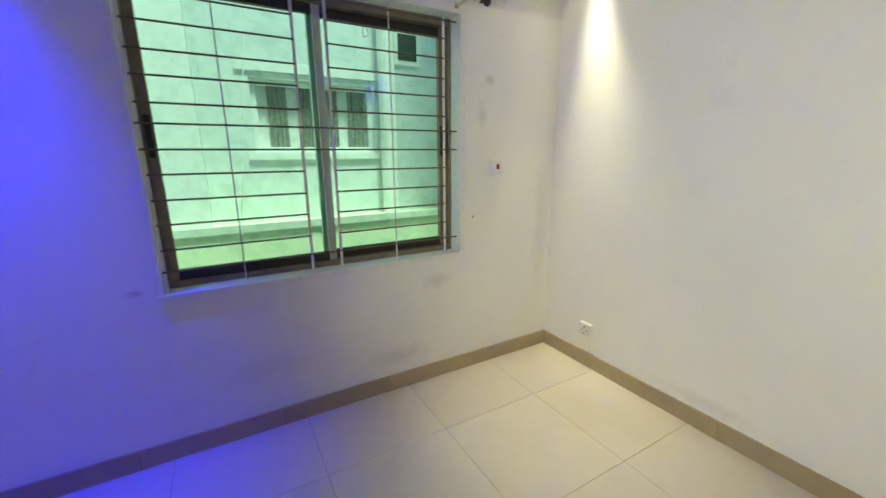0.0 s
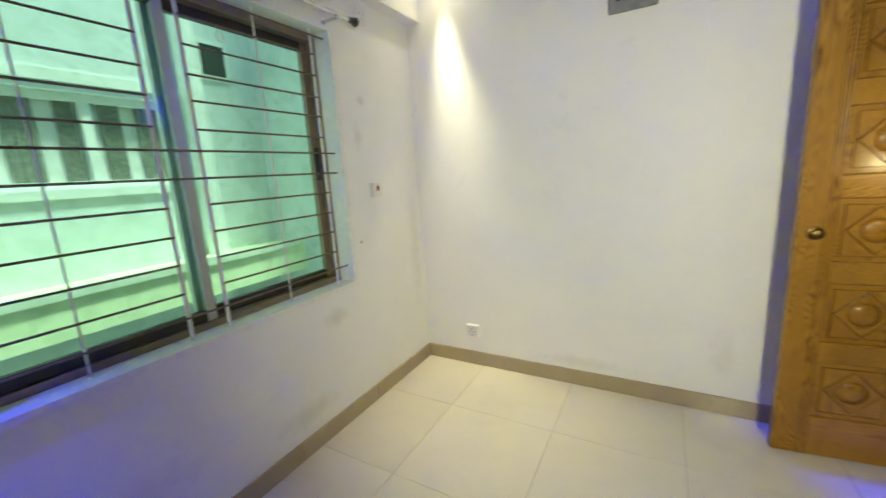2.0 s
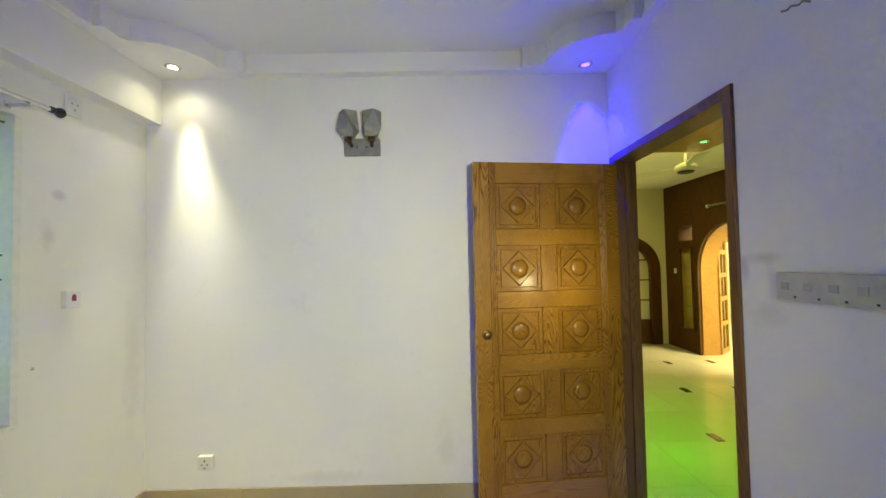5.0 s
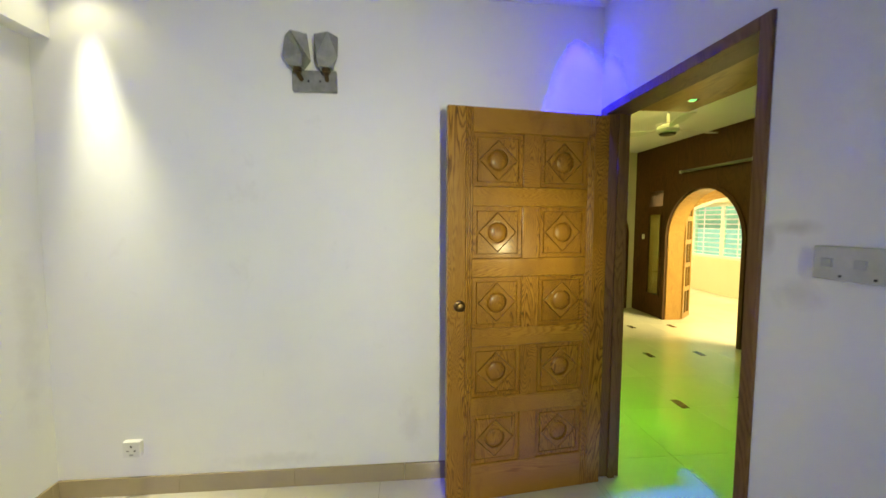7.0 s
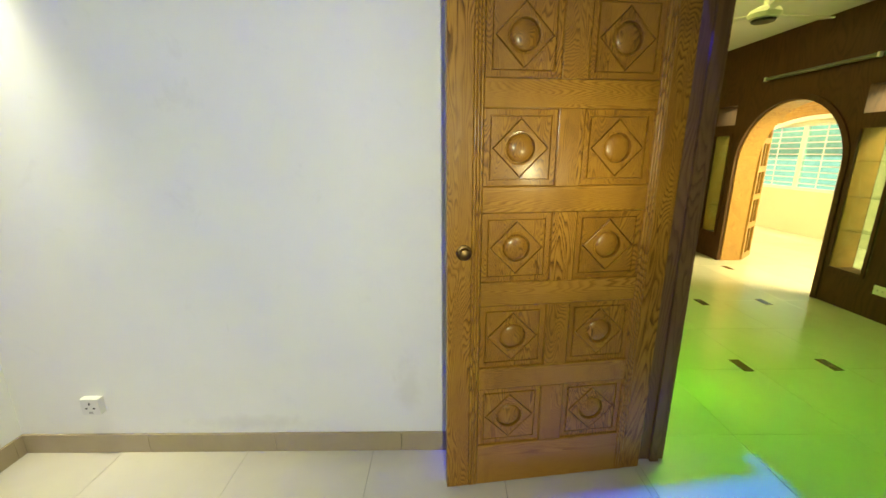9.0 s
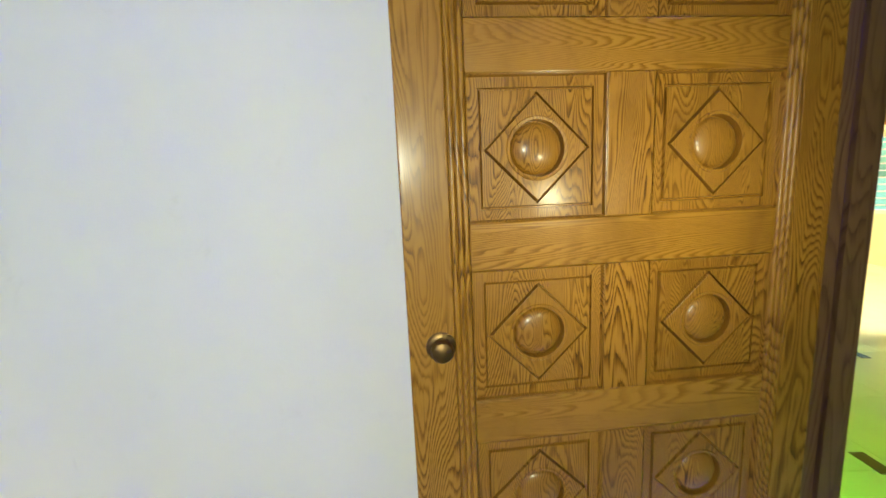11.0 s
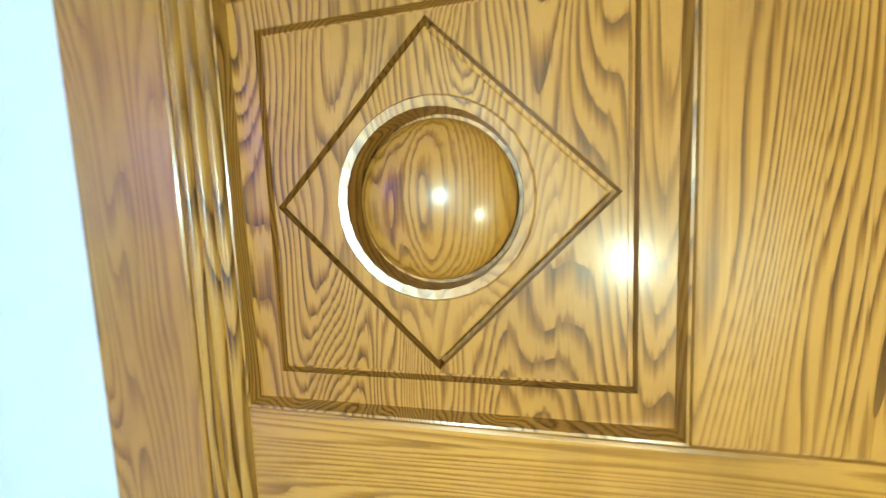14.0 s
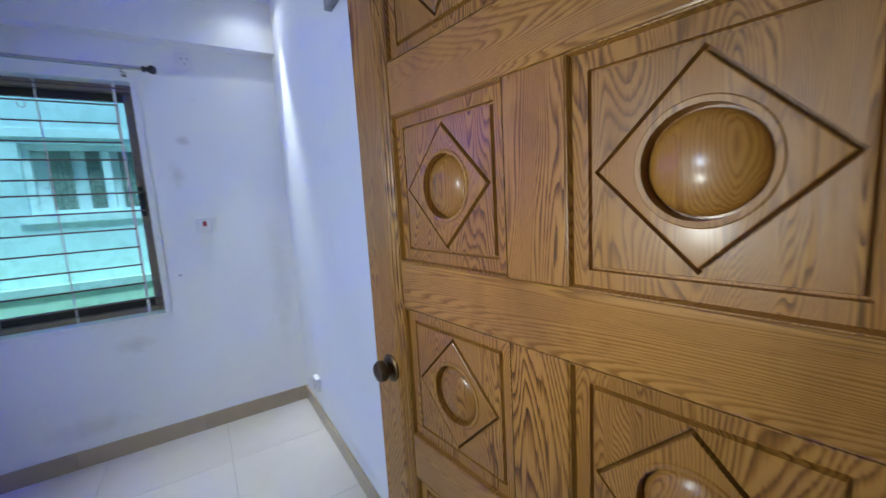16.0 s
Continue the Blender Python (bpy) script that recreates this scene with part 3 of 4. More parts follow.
# ---- floor and skirting ----
def floor_tiles(name, x0, x1, y0, y1, gx, gy, pitch, mat, label):
    base = solid(name, boxes((x0, x1, y0, y1, -0.15, -0.004)), GROUT, label, "floor")
    cache = {}
    nx0, ny0 = math.floor((x0 - gx) / pitch), math.floor((y0 - gy) / pitch)
    for i in range(nx0, nx0 + int((x1 - x0) / pitch) + 2):
        for j in range(ny0, ny0 + int((y1 - y0) / pitch) + 2):
            a, b = max(gx + i * pitch, x0), min(gx + (i + 1) * pitch, x1)
            c, d = max(gy + j * pitch, y0), min(gy + (j + 1) * pitch, y1)
            if b - a < 0.02 or d - c < 0.02:
                continue
            key = (round(b - a, 3), round(d - c, 3))
            if key not in cache:
                bm = boxes((0.001, key[0] - 0.001, 0.001, key[1] - 0.001, -0.004, 0.0))
                cache[key] = mesh_of("tile", bm, mat)
            o = new("tile", cache[key])
            o.parent, o.location = base, (a, c, 0)
    return base


def skirting(runs, label):
    s = thing("baseboard", label, "baseboard", kind="structure")
    for (xa, ya), (xb, yb), (nx, ny) in runs:
        length = math.hypot(xb - xa, yb - ya)
        ux, uy = (xb - xa) / length, (yb - ya) / length
        d = 0.0
        while d < length - 0.01:
            e = min(d + 0.62, length)
            p, q = (xa + ux * (d + 0.0006), ya + uy * (d + 0.0006)), (xa + ux * (e - 0.0006), ya + uy * (e - 0.0006))
            x = sorted((p[0], q[0], p[0] + nx * 0.012, q[0] + nx * 0.012))
            y = sorted((p[1], q[1], p[1] + ny * 0.012, q[1] + ny * 0.012))
            part("skirting_tile", boxes((x[0], x[-1], y[0], y[-1], 0, 0.102), bevel=0.002), SKIRT, s)
            d = e


skirting([((XW, YN), (XE - 0.012, YN), (0, -1)), ((XE, YN), (XE, YS), (-1, 0)), ((XW, YS + 0.012), (XW, YN - 0.012), (1, 0)), ((XW + 0.012, YS), (DX0, YS), (0, 1))],
         "beige polished skirting tiles along the walls")

# ---- hall ----
HX0, HX1 = -0.9, 6.75
solid("wall_hall_north", boxes((XE + 0.2, HX1 + 0.2, YH, YH + 0.2, 0, 2.9)), HALLWALL, "plain cream hall wall", "wall")
solid("wall_hall_west", boxes((HX0 - 0.2, HX0, YP - 0.4, YH, 0, 2.9)), HALLWALL, "plain cream hall wall", "wall")
solid("ceiling_hall", boxes((HX0 - 0.2, HX1 + 0.2, YP - 0.45, YH, 2.70, 2.9)), CEILING, "pale hall ceiling", "ceiling")


def arch_outline(x0, x1, spring, n=24):
    r, c = (x1 - x0) / 2, (x0 + x1) / 2
    return [(c + r * math.cos(math.pi * k / n), spring + r * math.sin(math.pi * k / n)) for k in range(n + 1)]


AX0, AX1, SPRING = 4.54, 5.91, 1.29
PY1 = YP - 0.27


def partition():
    t = thing("partition", "dark stained timber partition with an arched opening and glazed niches", "partition", kind="structure")
    arc = arch_outline(AX0, AX1, SPRING)
    top = 2.70
    bm = bmesh.new()
    # body: piers either side of the niches, spandrel over the arch
    def slab(x0, x1, z0, z1):
        box(bm, x0, x1, PY1, YP, z0, z1)
    nr, nl = (4.11, 4.47), (6.02, 6.36)
    slab(HX0, nr[0], 0, top), slab(nr[1], AX0, 0, SPRING), slab(AX1, nl[0], 0, SPRING), slab(nl[1], HX1, 0, top)
    for a, b in (nr, nl):
        slab(a, b, 0, 0.33), slab(a, b, 1.66, 1.76), slab(a, b, 2.0, top)
    slab(nr[1], AX0, SPRING, top), slab(AX1, nl[0], SPRING, top)
    for (xa, za), (xb, zb) in zip(arc, arc[1:]):
        prism(bm, [(xa, za), (xb, zb), (xb, top), (xa, top)], PY1, YP, "y")
    bmesh.ops.remove_doubles(bm, verts=bm.verts, dist=1e-5)
    part("body", bm, MAHOGANY, t)
    # teak lining of the arch
    bm = bmesh.new()
    path = [(AX1, 0.0)] + arc + [(AX0, 0.0)]
    c, r = (AX0 + AX1) / 2, (AX1 - AX0) / 2
    def shrink(p, k):
        if p[1] <= SPRING:
            return (p[0] - k if p[0] > c else p[0] + k, p[1])
        f = (r - k) / r
        return (c + (p[0] - c) * f, SPRING + (p[1] - SPRING) * f)
    for p, q in zip(path, path[1:]):
        prism(bm, [p, q, shrink(q, 0.015), shrink(p, 0.015)], PY1 - 0.01, YP - 0.03, "y")
    part("arch_lining", bm, TEAK, t, "orange teak lining")
    bm = bmesh.new()
    for p, q in zip(path, path[1:]):
        prism(bm, [shrink(p, -0.05), shrink(q, -0.05), shrink(q, 0.004), shrink(p, 0.004)], YP + 0.001, YP + 0.016, "y")
    part("arch_trim", bm, MAHOGANY, t)
    for (a, b), tag in ((nr, 1), (nl, 0)):
        for lx in (a, b - 0.006):
            part("niche_side", boxes((lx + 0.0002, lx + 0.0058, PY1 + 0.013, YP - 0.032, 0.332, 1.658)), TEAK, t)
        part("niche_back", boxes((a, b, PY1 + 0.005, PY1 + 0.012, 0.33, 1.66)), GLASS_C, t)
        for z in (0.70, 1.02, 1.34):
            part("niche_shelf", boxes((a + 0.001, b - 0.001, PY1 + 0.02, YP - 0.06, z, z + 0.008)), GLASS_C, t, "glass shelf")
        for fx0, fx1, fz0, fz1 in ((a, a + 0.03, 0.33, 1.66), (b - 0.03, b, 0.33, 1.66), (a + 0.03, b - 0.03, 0.33, 0.36), (a + 0.03, b - 0.03, 1.63, 1.66)):
            part("niche_frame", boxes((fx0, fx1, YP + 0.001, YP + 0.018, fz0, fz1)), MAHOGANY, t)
        part("niche_glass", boxes((a + 0.002, b - 0.002, YP - 0.03, YP - 0.026, 0.332, 1.658)), GLASS_C, t)


partition()


def glazed_leaf():
    """The narrow glazed leaf folded back against the far side of the arch."""
    d = thing("glazed_door", "narrow teak door leaf with small glass panes, folded open", "door", pose(AX1 - 0.03, PY1 - 0.03, 0.01, 0, 0, -50))
    w, h = 0.42, 1.85
    for x0, x1 in ((0, 0.06), (w - 0.06, w)):
        part("stile", boxes((x0, x1, 0, 0.035, 0, h), bevel=0.003), TEAK, d)
    zs = [0.0, 0.42, 0.80, 1.16, 1.52, h - 0.07]
    for z in zs:
        part("rail", boxes((0.061, w - 0.061, 0, 0.035, z, z + 0.07), bevel=0.003), TEAK, d)
    for a, b in zip(zs, zs[1:]):
        part("pane", boxes((0.06, w - 0.06, 0.015, 0.019, a + 0.07, b)), GLASS_C, d)
        part("glazing_bar", boxes((w / 2 - 0.012, w / 2 + 0.012, 0.004, 0.031, a + 0.071, b - 0.001)), TEAK, d)
    for z in (0.28, 0.78, 1.36):
        part("hinge", boxes((-0.012, 0.045, 0.0355, 0.0395, z, z + 0.10), bevel=0.001), GRILLE, d, "pale hinge plate")


glazed_leaf()

# far room behind the arch
FX0, FX1, FY = 3.0, 9.4, -5.75
FWX0, FWX1, FWZ0, FWZ1 = 7.1, 8.75, 0.76, 1.90
solid("wall_far_south", boxes((FX0, FWX0, FY - 0.2, FY, 0, 2.9), (FWX1, FX1, FY - 0.2, FY, 0, 2.9), (FWX0, FWX1, FY - 0.2, FY, 0, FWZ0), (FWX0, FWX1, FY - 0.2, FY, FWZ1, 2.9)), HALLWALL, "cream wall with a wide window", "wall")
solid("wall_far_east", boxes((FX1, FX1 + 0.2, FY - 0.2, PY1, 0, 2.9)), HALLWALL, "plain cream wall", "wall")
solid("wall_far_west", boxes((FX0 - 0.2, FX0, FY - 0.2, PY1, 0, 2.9)), HALLWALL, "plain cream wall", "wall")
solid("wall_far_north", boxes((HX1 + 0.2, FX1, PY1 - 0.2, PY1, 0, 2.9)), HALLWALL, "plain cream wall", "wall")
bm = boxes((FX0 - 0.2, FX1 + 0.2, FY - 0.2, PY1 - 0.001, 2.70, 2.9))
for k in range(24):
    box(bm, FX0, FX1, PY1 - 0.10 - 0.095 * k, PY1 - 0.01 - 0.095 * k, 2.684, 2.70, bevel=0.003)
solid("ceiling_far", bm, TEAK, "boarded teak ceiling of the far room", "ceiling")


def far_window():
    w = thing("window_2", "wide sliding window with green glass and louvre bars", "window", kind="structure")
    y0, y1 = FY - 0.12, FY - 0.05
    part("window_frame", boxes((FWX0, FWX0 + 0.05, y0, y1, FWZ0, FWZ1), (FWX1 - 0.05, FWX1, y0, y1, FWZ0, FWZ1), (FWX0 + 0.05, FWX1 - 0.05, y0, y1, FWZ0, FWZ0 + 0.05),
                               (FWX0 + 0.05, FWX1 - 0.05, y0, y1, FWZ1 - 0.05, FWZ1), (7.86, 7.93, y0, y1, FWZ0 + 0.05, FWZ1 - 0.05)), GRILLE, w, "cream frame")
    for a, b in ((FWX0 + 0.05, 7.86), (7.93, FWX1 - 0.05)):
        g = part("pane", boxes((a, b, y0 + 0.03, y0 + 0.035, FWZ0 + 0.05, FWZ1 - 0.05)), GLASS_G, w)
        g.visible_shadow = False
    for k in range(10):
        z = FWZ0 + 0.11 + 0.1 * k
        part("cross_bar", boxes((FWX0 + 0.05, FWX1 - 0.05, y1 + 0.004, y1 + 0.012, z, z + 0.018)), GRILLE, w)
    for x in (7.45, 8.35):
        part("upright", boxes((x, x + 0.02, y1 + 0.013, y1 + 0.02, FWZ0 + 0.01, FWZ1 - 0.01)), GRILLE, w)


far_window()


def pelmet():
    """Teak boarding above the far window, its lower edge swept in a curve with a white rim."""
    t = thing("window_pelmet", "teak boards above the far window with a curved white rim", "pelmet", kind="structure")
    drop = lambda x: 1.97 - 0.25 * max(0.0, (x - 7.6) / 1.2) ** 2
    z = 1.68
    while z < 2.66:
        x0 = 6.6 if z >= 1.97 else 7.6 + 1.2 * math.sqrt((1.97 - z) / 0.25)
        if x0 < FX1 - 0.1:
            part("board", boxes((x0, FX1 - 0.002, FY + 0.0135, FY + 0.030, z + 0.002, z + 0.083), bevel=0.003), TEAK, t)
        z += 0.085
    bm = bmesh.new()
    xs = [6.6 + 0.15 * k for k in range(17)]
    for a, b in zip(xs, xs[1:]):
        prism(bm, [(a, drop(a) - 0.02), (b, drop(b) - 0.02), (b, drop(b) + 0.05), (a, drop(a) + 0.05)], FY + 0.031, FY + 0.045, "y")
    part("rim", bm, GRILLE, t, "white curved rim")
    part("backing", boxes((6.6, FX1 - 0.002, FY + 0.0005, FY + 0.013, 1.98, 2.67)), TEAK, t)


pelmet()


def hall_east():
    """East end of the hall: cream wall with a dark arched frame holding a glazed door."""
    t = thing("wall_hall_east", "cream hall wall with a dark arched door frame", "wall", kind="structure")
    y0, y1, spring = -3.02, -1.95, 1.30
    bm = boxes((HX1, HX1 + 0.2, y1, YH, 0, 2.9), (HX1, HX1 + 0.2, YP - 0.001, y0, 0, 2.9))
    arc = arch_outline(y0, y1, spring)
    for (ya, za), (yb, zb) in zip(arc, arc[1:]):
        prism(bm, [(ya, za), (yb, zb), (yb, 2.9), (ya, 2.9)], HX1, HX1 + 0.2, "x")
    part("wall_face", bm, HALLWALL, t)
    c, r = (y0 + y1) / 2, (y1 - y0) / 2
    bm = bmesh.new()
    path = [(y1, 0.0)] + arc + [(y0, 0.0)]
    def off(p, k):
        if p[1] <= spring:
            return (p[0] - k if p[0] > c else p[0] + k, p[1])
        f = (r - k) / r
        return (c + (p[0] - c) * f, spring + (p[1] - spring) * f)
    for p, q in zip(path, path[1:]):
        prism(bm, [off(p, -0.04), off(q, -0.04), off(q, 0.13), off(p, 0.13)], HX1 - 0.02, HX1 + 0.06, "x")
    part("arched_frame", bm, MAHOGANY, t, "dark stained arched frame")
    part("back_panel", boxes((HX1 + 0.10, HX1 + 0.12, y0 + 0.001, y1 - 0.001, 0, 1.9)), HALLWALL, t)
    part("lower_panel", boxes((HX1 + 0.03, HX1 + 0.06, y0 + 0.135, y1 - 0.135, 0, 0.42)), MAHOGANY, t)
    for z in (0.75, 1.1, 1.45):
        part("glazing_bar", boxes((HX1 + 0.03, HX1 + 0.05, y0 + 0.131, y1 - 0.131, z, z + 0.02)), MAHOGANY, t)
    for z in (1.92, 1.99, 2.06):
        part("moulding", boxes((HX1 - 0.012, HX1 - 0.0005, YP + 0.01, YH - 0.01, z, z + 0.03)), HALLWALL, t)


hall_east()
bm = boxes((HX0, 3.85, -1.88, YH - 0.001, 2.55, 2.699))
solid("hall_soffit", bm, TEAK, "lowered teak soffit along the hall", "soffit")
downlight(3.50, -1.66, 2.549, LIT_GREEN, "round recessed spotlight with a green lens")


def ceiling_fan():
    f = thing("ceiling_fan", "pale ceiling fan with a dark hub, at rest", "fan", pose(4.30, -2.0, 2.70, 0, 0, 40))
    bm = bmesh.new()
    rod(bm, (0, 0, -0.16), (0, 0, 0), 0.014)
    part("rod", bm, CHROME, f, smooth=True)
    bm = bmesh.new()
    lathe(bm, [(0, -0.15), (0.05, -0.15), (0.10, -0.175), (0.115, -0.205), (0.10, -0.235), (0.06, -0.245), (0, -0.245)])
    part("motor", bm, WHITE, f, smooth=True)
    bm = bmesh.new()
    lathe(bm, [(0, -0.246), (0.085, -0.246), (0.075, -0.262), (0.03, -0.272), (0, -0.273)])
    part("hub_cap", bm, BLACK, f, "dark cap", True)
    for k in range(3):
        a = radians(120 * k)
        m = Matrix.Rotation(a, 4, "Z") @ Matrix.Translation((0.10, 0, -0.205)) @ Matrix.Rotation(radians(10), 4, "X")
        bm = bmesh.new()
        prism(bm, [(0.0, -0.02), (0.10, -0.03), (0.16, -0.065), (0.50, -0.075), (0.53, -0.05), (0.53, 0.05), (0.50, 0.075), (0.16, 0.065), (0.10, 0.03), (0.0, 0.02)], 0, 0.006, "z")
        bm.transform(m)
        part("blade", bm, WHITE, f)


ceiling_fan()


def tube_light():
    t = thing("tube_light", "unlit fluorescent tube on a pale batten fixed to the partition", "lamp", pose(0, 0, 0))
    part("batten", boxes((4.38, 5.61, YP + 0.001, YP + 0.03, 2.215, 2.25), bevel=0.004), TUBE, t)
    bm = bmesh.new()
    rod(bm, (4.42, YP + 0.05, 2.225), (5.57, YP + 0.05, 2.225), 0.014)
    part("tube", bm, TUBE, t, smooth=True)
    for x in (4.395, 5.575):
        part("end_cap", boxes((x, x + 0.022, YP + 0.031, YP + 0.066, 2.205, 2.248), bevel=0.003), WHITE, t)


tube_light()


def plate(name, label, category, m, w, h, bits, group="", deep=0.012):
    """A switch or socket plate in its own xz plane, face towards -y."""
    t = thing(name, label, category, m, group)
    part("plate", boxes((-w / 2, w / 2, -deep, 0, -h / 2, h / 2), bevel=0.003), WHITE, t)
    for nm, x, z, bw, bh, mat in bits:
        part(nm, boxes((x - bw / 2, x + bw / 2, -deep - 0.002, -deep + 0.001, z - bh / 2, z + bh / 2)), mat, t)
    return t


plate("wall_socket", "white wall socket low on the dark partition", "socket", pose(3.96, YP, 0.27, 0, 0, 180), 0.11, 0.08, [("hole", -0.02, 0, 0.008, 0.012, GREY), ("hole", 0.02, 0, 0.008, 0.012, GREY)])
plate("light_switch", "small white switch on the dark partition", "switch", pose(6.48, YP, 1.27, 0, 0, 180), 0.06, 0.08, [("rocker", 0, 0, 0.02, 0.03, GREY)])


def coloured_pane():
    """Leaded coloured glass picture behind the shelves of the niche."""
    t = thing("stained_glass", "leaded glass panel with pale, red and green pieces in the niche", "stained glass", pose(4.11, PY1 + 0.03, 0.36))
    pieces = [("cream_piece", [(0.05, 0.02), (0.20, 0.02), (0.20, 0.20), (0.05, 0.17)], SG_PALE), ("green_piece", [(0.04, 0.22), (0.12, 0.20), (0.20, 0.28), (0.21, 0.42), (0.10, 0.46), (0.04, 0.36)], SG_GREEN),
              ("green_piece", [(0.06, 0.50), (0.19, 0.47), (0.20, 0.60), (0.07, 0.64)], SG_GREEN), ("red_piece", [(0.05, 0.66), (0.20, 0.63), (0.21, 0.74), (0.06, 0.80)], SG_RED),
              ("cream_piece", [(0.03, 0.83), (0.20, 0.77), (0.20, 0.95), (0.05, 0.98)], SG_PALE), ("cream_piece", [(0.05, 1.0), (0.19, 0.98), (0.14, 1.20), (0.06, 1.26)], SG_PALE)]
    for name, outline, mat in pieces:
        bm = bmesh.new()
        prism(bm, outline, 0.0, 0.006, "y")
        part(name, bm, mat, t)


def translucent(name, colour):
    m = bpy.data.materials.new(name)
    m.use_nodes = True
    t = m.node_tree
    t.nodes.clear()
    out, a, b, mix = (t.nodes.new(k) for k in ("ShaderNodeOutputMaterial", "ShaderNodeBsdfTranslucent", "ShaderNodeBsdfDiffuse", "ShaderNodeMixShader"))
    c = mixc(t, noise_node(t, coords(t), 30, 4), tuple(v * 0.75 for v in colour), colour)
    t.links.new(c, a.inputs[0]), t.links.new(c, b.inputs[0])
    mix.inputs[0].default_value = 0.35
    t.links.new(a.outputs[0], mix.inputs[1]), t.links.new(b.outputs[0], mix.inputs[2])
    t.links.new(mix.outputs[0], out.inputs[0])
    return m


SG_PALE, SG_RED, SG_GREEN = translucent("pale_glass", (0.88, 0.92, 0.80)), translucent("red_glass", (0.7, 0.06, 0.05)), translucent("leaf_glass", (0.22, 0.75, 0.10))
coloured_pane()

# ---- fittings of the small room ----
plate("wall_socket", "white three-pin wall socket above the skirting", "socket", pose(XE, 2.253, 0.271, 0, 0, -90), 0.088, 0.085,
      [("hole", 0, 0.018, 0.007, 0.012, BLACK), ("hole", -0.018, -0.006, 0.010, 0.006, BLACK), ("hole", 0.018, -0.006, 0.010, 0.006, BLACK), ("rocker", 0, -0.028, 0.018, 0.010, GREY)], "", 0.032)
plate("bell_switch", "small white wall switch with a red button", "switch", pose(1.99, YN, 1.342), 0.078, 0.088, [("button", 0.0, 0.006, 0.022, 0.028, RED), ("button_mark", 0.0, 0.022, 0.010, 0.006, BLACK)], "", 0.03)
plate("blank_plate", "white outlet plate high on the wall by the curtain rod", "outlet", pose(2.0, YN, 2.33), 0.088, 0.10, [("hole", -0.015, 0.012, 0.008, 0.010, GREY), ("hole", 0.015, 0.012, 0.008, 0.010, GREY), ("hole", 0.0, -0.018, 0.008, 0.010, GREY)])
bm = bmesh.new()
lathe(bm, [(0, 0.004), (0.007, 0.004), (0.008, 0.0), (0, 0.0)], Matrix.Rotation(radians(90), 4, "X"), 12)
solid("wall_plug", bm, GREY, "grey plastic plug stuck in the plaster wall", "wall plug", "", True, pose(1.823, YN, 1.041))


def switchboard():
    t = thing("switchboard", "wide pale grey marbled switchboard beside the doorway", "switchboard", pose(1.262, YS, 1.40, 0, 0, 180))
    part("board", boxes((0, 0.33, -0.028, 0, -0.043, 0.043), bevel=0.003), BOARD, t)
    for k in range(4):
        x = 0.035 + 0.075 * k
        part("rocker", boxes((x - 0.013, x + 0.013, -0.031, -0.027, -0.010, 0.012), bevel=0.001), GREY, t)
        part("screw", boxes((x + 0.030, x + 0.036, -0.030, -0.027, -0.034, -0.028)), BLACK, t)


switchboard()
bm = bmesh.new()
CRACK = [(1.225, 2.277), (1.205, 2.268), (1.190, 2.272), (1.165, 2.258), (1.150, 2.262), (1.128, 2.243)]
for (xa, za), (xb, zb) in zip(CRACK, CRACK[1:]):
    rod(bm, (xa, YS, za), (xb, YS, zb), 0.0035, 6)
solid("plaster_crack", bm, GROUT, "short dark crack in the painted plaster", "crack")


def wall_lamp():
    t = thing("wall_lamp", "unlit wall lamp with two faceted grey stone shades", "wall lamp", pose(XE, 1.255, 2.245, 0, 0, -90))
    part("base_plate", boxes((-0.115, 0.115, -0.03, 0, -0.06, 0.05), bevel=0.006), MARBLE, t, "grey mottled base plate")
    for x in (-0.03, 0.03):
        part("screw", boxes((x - 0.005, x + 0.005, -0.033, -0.029, -0.012, -0.002)), BLACK, t)
    for s in (-1, 1):
        bm = bmesh.new()
        rod(bm, (s * 0.065, -0.03, 0.0), (s * 0.072, -0.085, 0.02), 0.012)
        rod(bm, (s * 0.072, -0.085, 0.015), (s * 0.072, -0.085, 0.06), 0.022)
        part("arm", bm, BRASS, t, "dark bracket", True)
        bm = bmesh.new()
        loops = []
        for z, r, turn in ((0.040, 0.046, 0), (0.085, 0.074, 14), (0.203, 0.060, 60)):
            loops.append([bm.verts.new((s * 0.072 + s * (z - 0.045) * 0.02 + r * math.cos(radians(90 * k + 45 + s * turn)), -0.085 + r * 0.8 * math.sin(radians(90 * k + 45 + s * turn)), z)) for k in range(4)])
        for p, q in zip(loops, loops[1:]):
            for k in range(4):
                bm.faces.new((p[k], p[(k + 1) % 4], q[k])), bm.faces.new((p[(k + 1) % 4], q[(k + 1) % 4], q[k]))
        bm.faces.new(loops[0])
        part("shade", bm, MARBLE, t, "faceted grey stone shade")


wall_lamp()


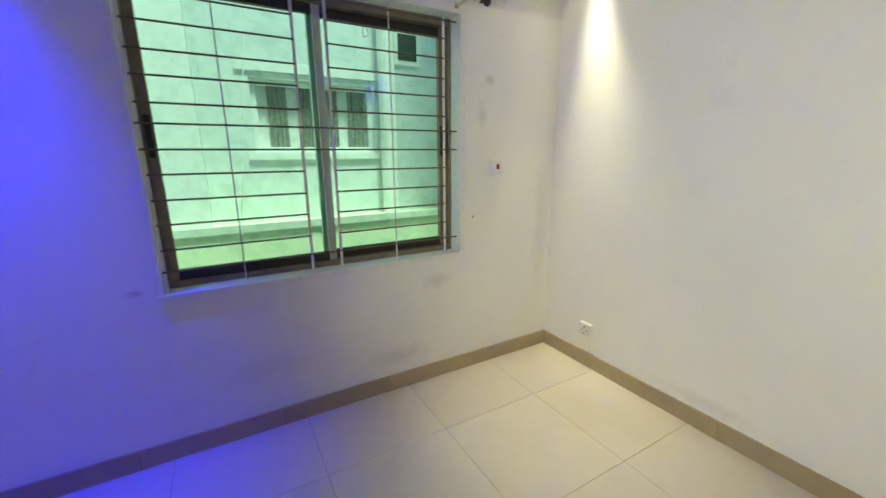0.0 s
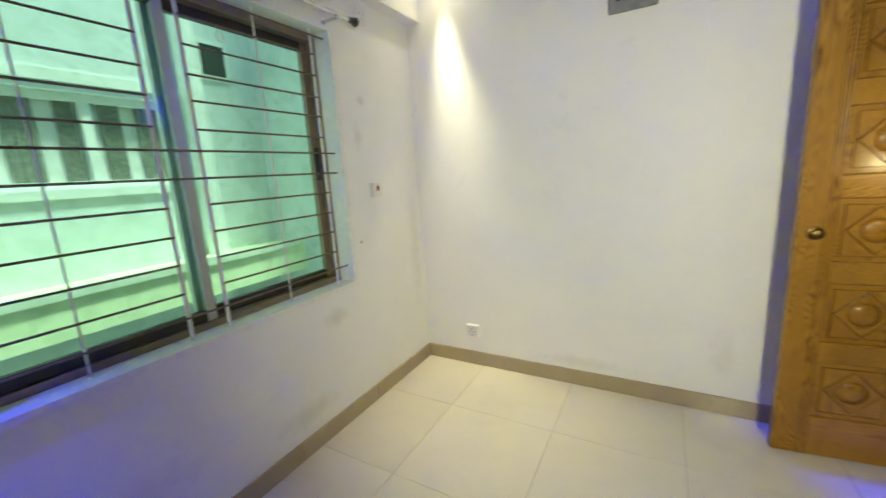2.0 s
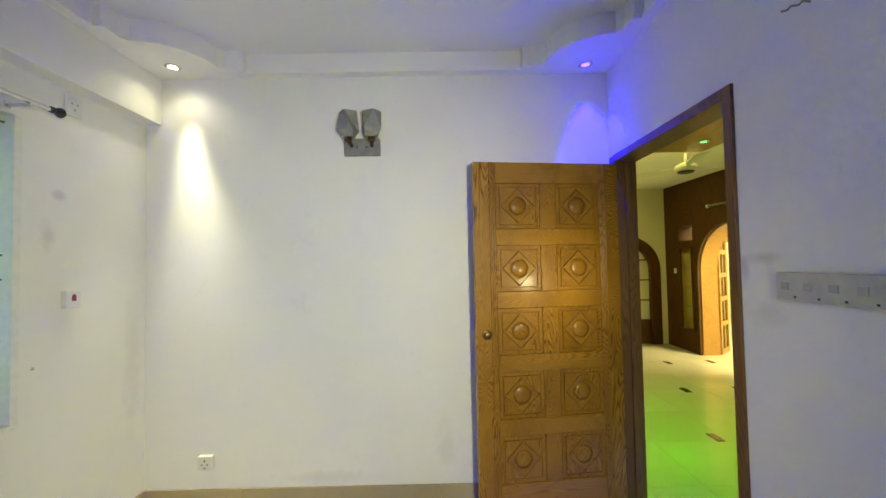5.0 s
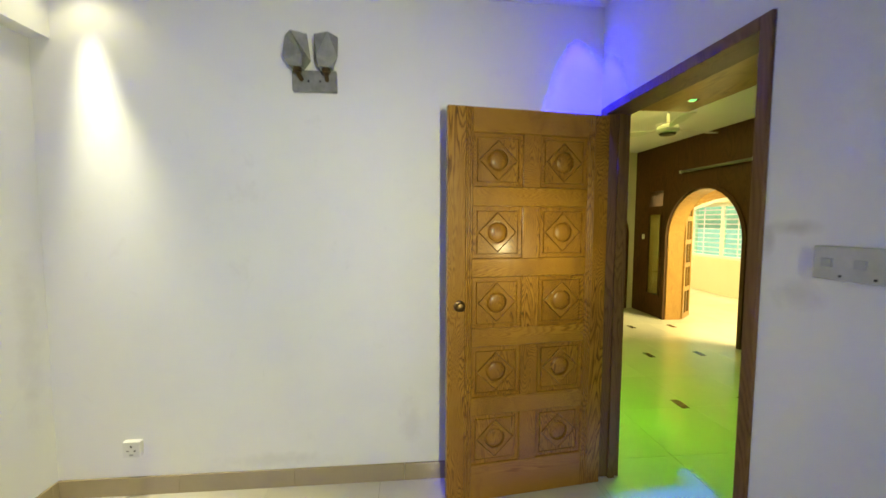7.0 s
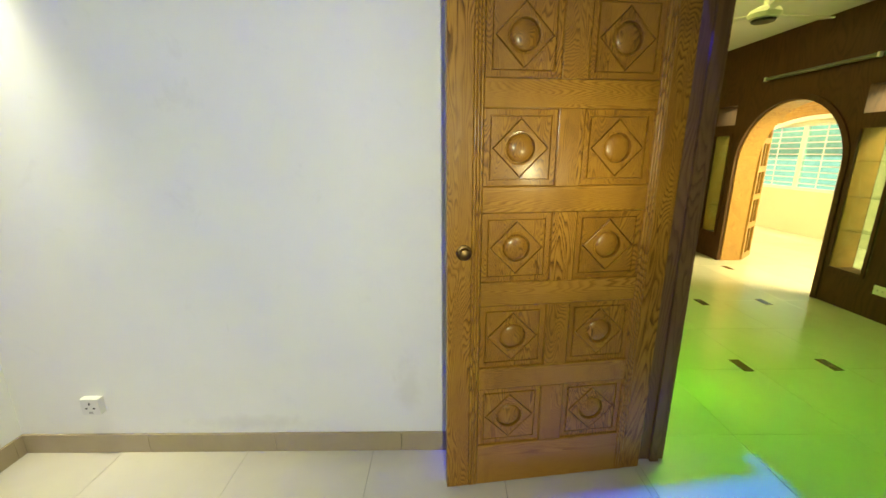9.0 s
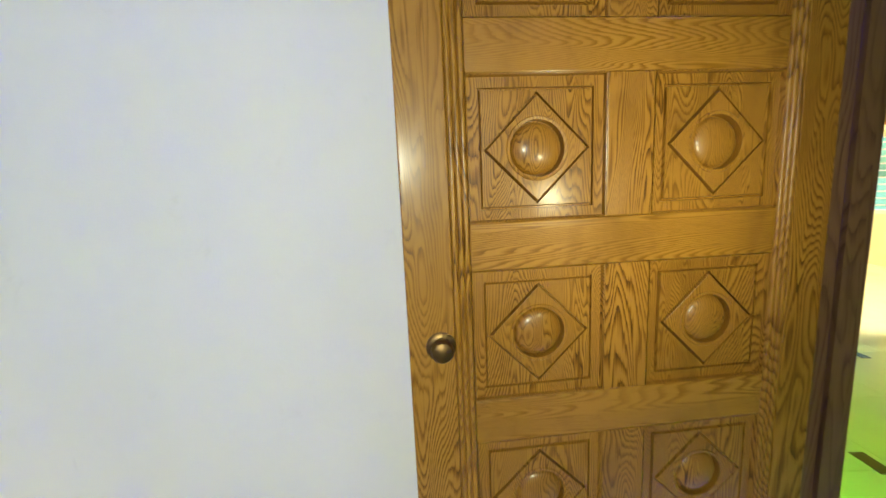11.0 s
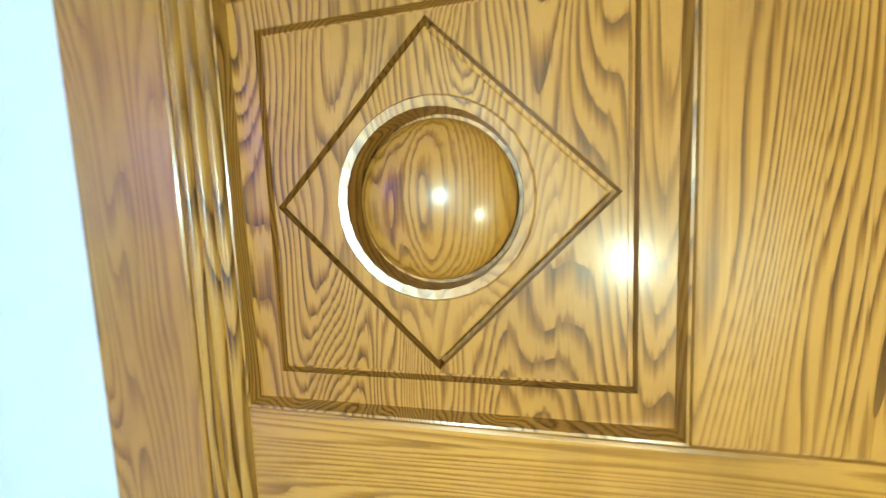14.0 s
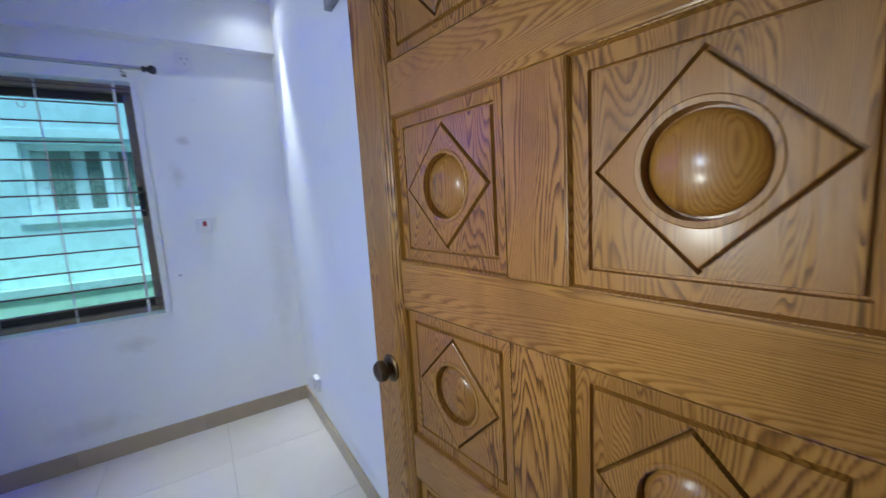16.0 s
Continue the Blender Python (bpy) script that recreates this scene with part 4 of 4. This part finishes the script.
def curtain_rod():
    t = thing("curtain_rod", "chrome curtain rod with dark end knobs above the window", "curtain rod")
    y, z, x0, x1 = 2.555, 2.235, -0.02, 1.80
    bm = bmesh.new()
    rod(bm, (x0, y, z), (x1, y, z), 0.011, 14)
    part("rod", bm, CHROME, t, smooth=True)
    for x, s in ((x0, -1), (x1, 1)):
        bm = bmesh.new()
        lathe(bm, [(0, -0.01), (0.014, -0.01), (0.016, 0.005), (0.010, 0.012), (0.022, 0.030), (0.024, 0.045), (0.014, 0.058), (0, 0.061)], Matrix.Translation((x, y, z)) @ Matrix.Rotation(radians(90 * s), 4, "Y"), 18)
        part("end_knob", bm, BLACK, t, "dark end knob", True)
    for x in (x0 + 0.10, x1 - 0.10):
        bm = boxes((x - 0.012, x + 0.012, YN - 0.006, YN, z - 0.03, z + 0.0), (x - 0.006, x + 0.006, y - 0.012, YN - 0.006, z - 0.024, z - 0.012), bevel=0.001)
        part("bracket", bm, CHROME, t)


curtain_rod()

# ---- outside the window ----
def facade():
    t = thing("neighbour_building", "pale rendered neighbour wall close outside the window", "building")
    y = 4.45
    wx0, wx1, wz0, wz1 = 0.76, 1.86, 1.46, 2.08
    part("wall_face", boxes((-6, wx0, y, y + 0.25, -3, 7), (wx1, 2.6, y, y + 0.25, -3, 7), (wx0, wx1, y, y + 0.25, -3, wz0), (wx0, wx1, y, y + 0.25, wz1, 7)), OUTSIDE, t)
    w = part("window_frame", boxes((wx0, wx0 + 0.05, y + 0.06, y + 0.12, wz0, wz1), (wx1 - 0.05, wx1, y + 0.06, y + 0.12, wz0, wz1), (wx0 + 0.05, wx1 - 0.05, y + 0.06, y + 0.12, wz0, wz0 + 0.05),
                                   (wx0 + 0.05, wx1 - 0.05, y + 0.06, y + 0.12, wz1 - 0.05, wz1), (1.28, 1.34, y + 0.06, y + 0.12, wz0 + 0.05, wz1 - 0.05)), OUTSIDE_P, t)
    bm = bmesh.new()
    for a, b in ((wx0 + 0.14, wx0 + 0.30), (wx0 + 0.40, wx0 + 0.50), (1.40, 1.52), (1.62, 1.78)):
        n = 12
        pts = [(a + (b - a) * k / n, y + 0.105 + 0.008 * math.sin(k * 2.1)) for k in range(n + 1)]
        prism(bm, pts + [(p[0], p[1] + 0.004) for p in reversed(pts)], wz0 + 0.01, wz1 - 0.01, "z")
    part("curtain", bm, CURTAIN, w, "patterned curtains")
    part("back", boxes((wx0 + 0.001, wx1 - 0.001, y + 0.135, y + 0.15, wz0 + 0.001, wz1 - 0.001)), OUTSIDE_P, w)
    part("sill", boxes((wx0 - 0.06, wx1 + 0.06, y - 0.03, y - 0.001, wz0 - 0.06, wz0)), OUTSIDE_P, t)
    part("lintel", boxes((wx0 - 0.10, wx1 + 0.10, y - 0.02, y - 0.001, wz1 + 0.05, wz1 + 0.12)), OUTSIDE_P, t)
    part("ledge", boxes((-6, 2.6, y - 0.40, y - 0.001, 0.60, 0.86)), OUTSIDE_L, t, "bright lower ledge")
    part("ledge_edge", boxes((-6, 2.6, y - 0.43, y - 0.401, 0.84, 0.90)), OUTSIDE_D, t)
    part("column", boxes((-1.2, 0.36, y - 0.30, y - 0.001, 0.861, 7)), OUTSIDE_P, t, "white column")
    part("return_wall", boxes((2.6, 2.85, 2.9, y + 0.25, -3, 7)), OUTSIDE, t)
    part("vent_frame", boxes((2.08, 2.36, y - 0.02, y - 0.001, 2.30, 2.62)), OUTSIDE_P, t)
    part("vent_pane", boxes((2.12, 2.32, y - 0.024, y - 0.0201, 2.34, 2.58)), DARKGLASS, t, "dark vent window")
    bm = bmesh.new()
    rod(bm, (1.96, 4.36, -3), (1.96, 4.36, 7), 0.08, 18)
    part("drain_pipe", bm, OUTSIDE_P, t, "white drain pipe", True)
    bm = bmesh.new()
    rod(bm, (0.55, 3.9, 0.9), (0.80, 3.9, 2.9), 0.006, 6)
    part("cable", bm, OUTSIDE_P, t, "pale cable")


OUTSIDE_L = painted("outside_lower", (0.82, 0.90, 0.62), (0.74, 0.82, 0.55), 0.8)
facade()
solid("ground", boxes((-300, 300, -300, 300, -3.3, -3.0)), SOIL, "grey green ground outside", "ground")

floor_tiles("floor", XW, XE, YS, YN, 0.72, 0.93, 0.62, TILE, "cream polished floor tiles in the small room")
floor_tiles("floor_hall", HX0, FX1, FY, YS, 0.72, 0.93, 0.62, TILE, "cream polished floor tiles in the hall")


def inset(x, y):
    o = new("floor_inset", INSET_MESH)
    o.location = (x, y, 0.0002)
    return tagged(o, "small dark brown tile set into the cream hall floor", "floor tile", "dark floor insets")


INSET_MESH = mesh_of("floor_inset", boxes((-0.075, 0.075, -0.035, 0.035, -0.002, 0.0025), bevel=0.0008), INSET)
for i, j in ((0, 0), (0, 1), (1, 0), (1, 1), (1, 2), (2, 0), (2, 1), (3, 0), (3, 1)):
    inset(2.10 + 1.15 * i, -1.0 - 0.48 * i - 0.61 * j)
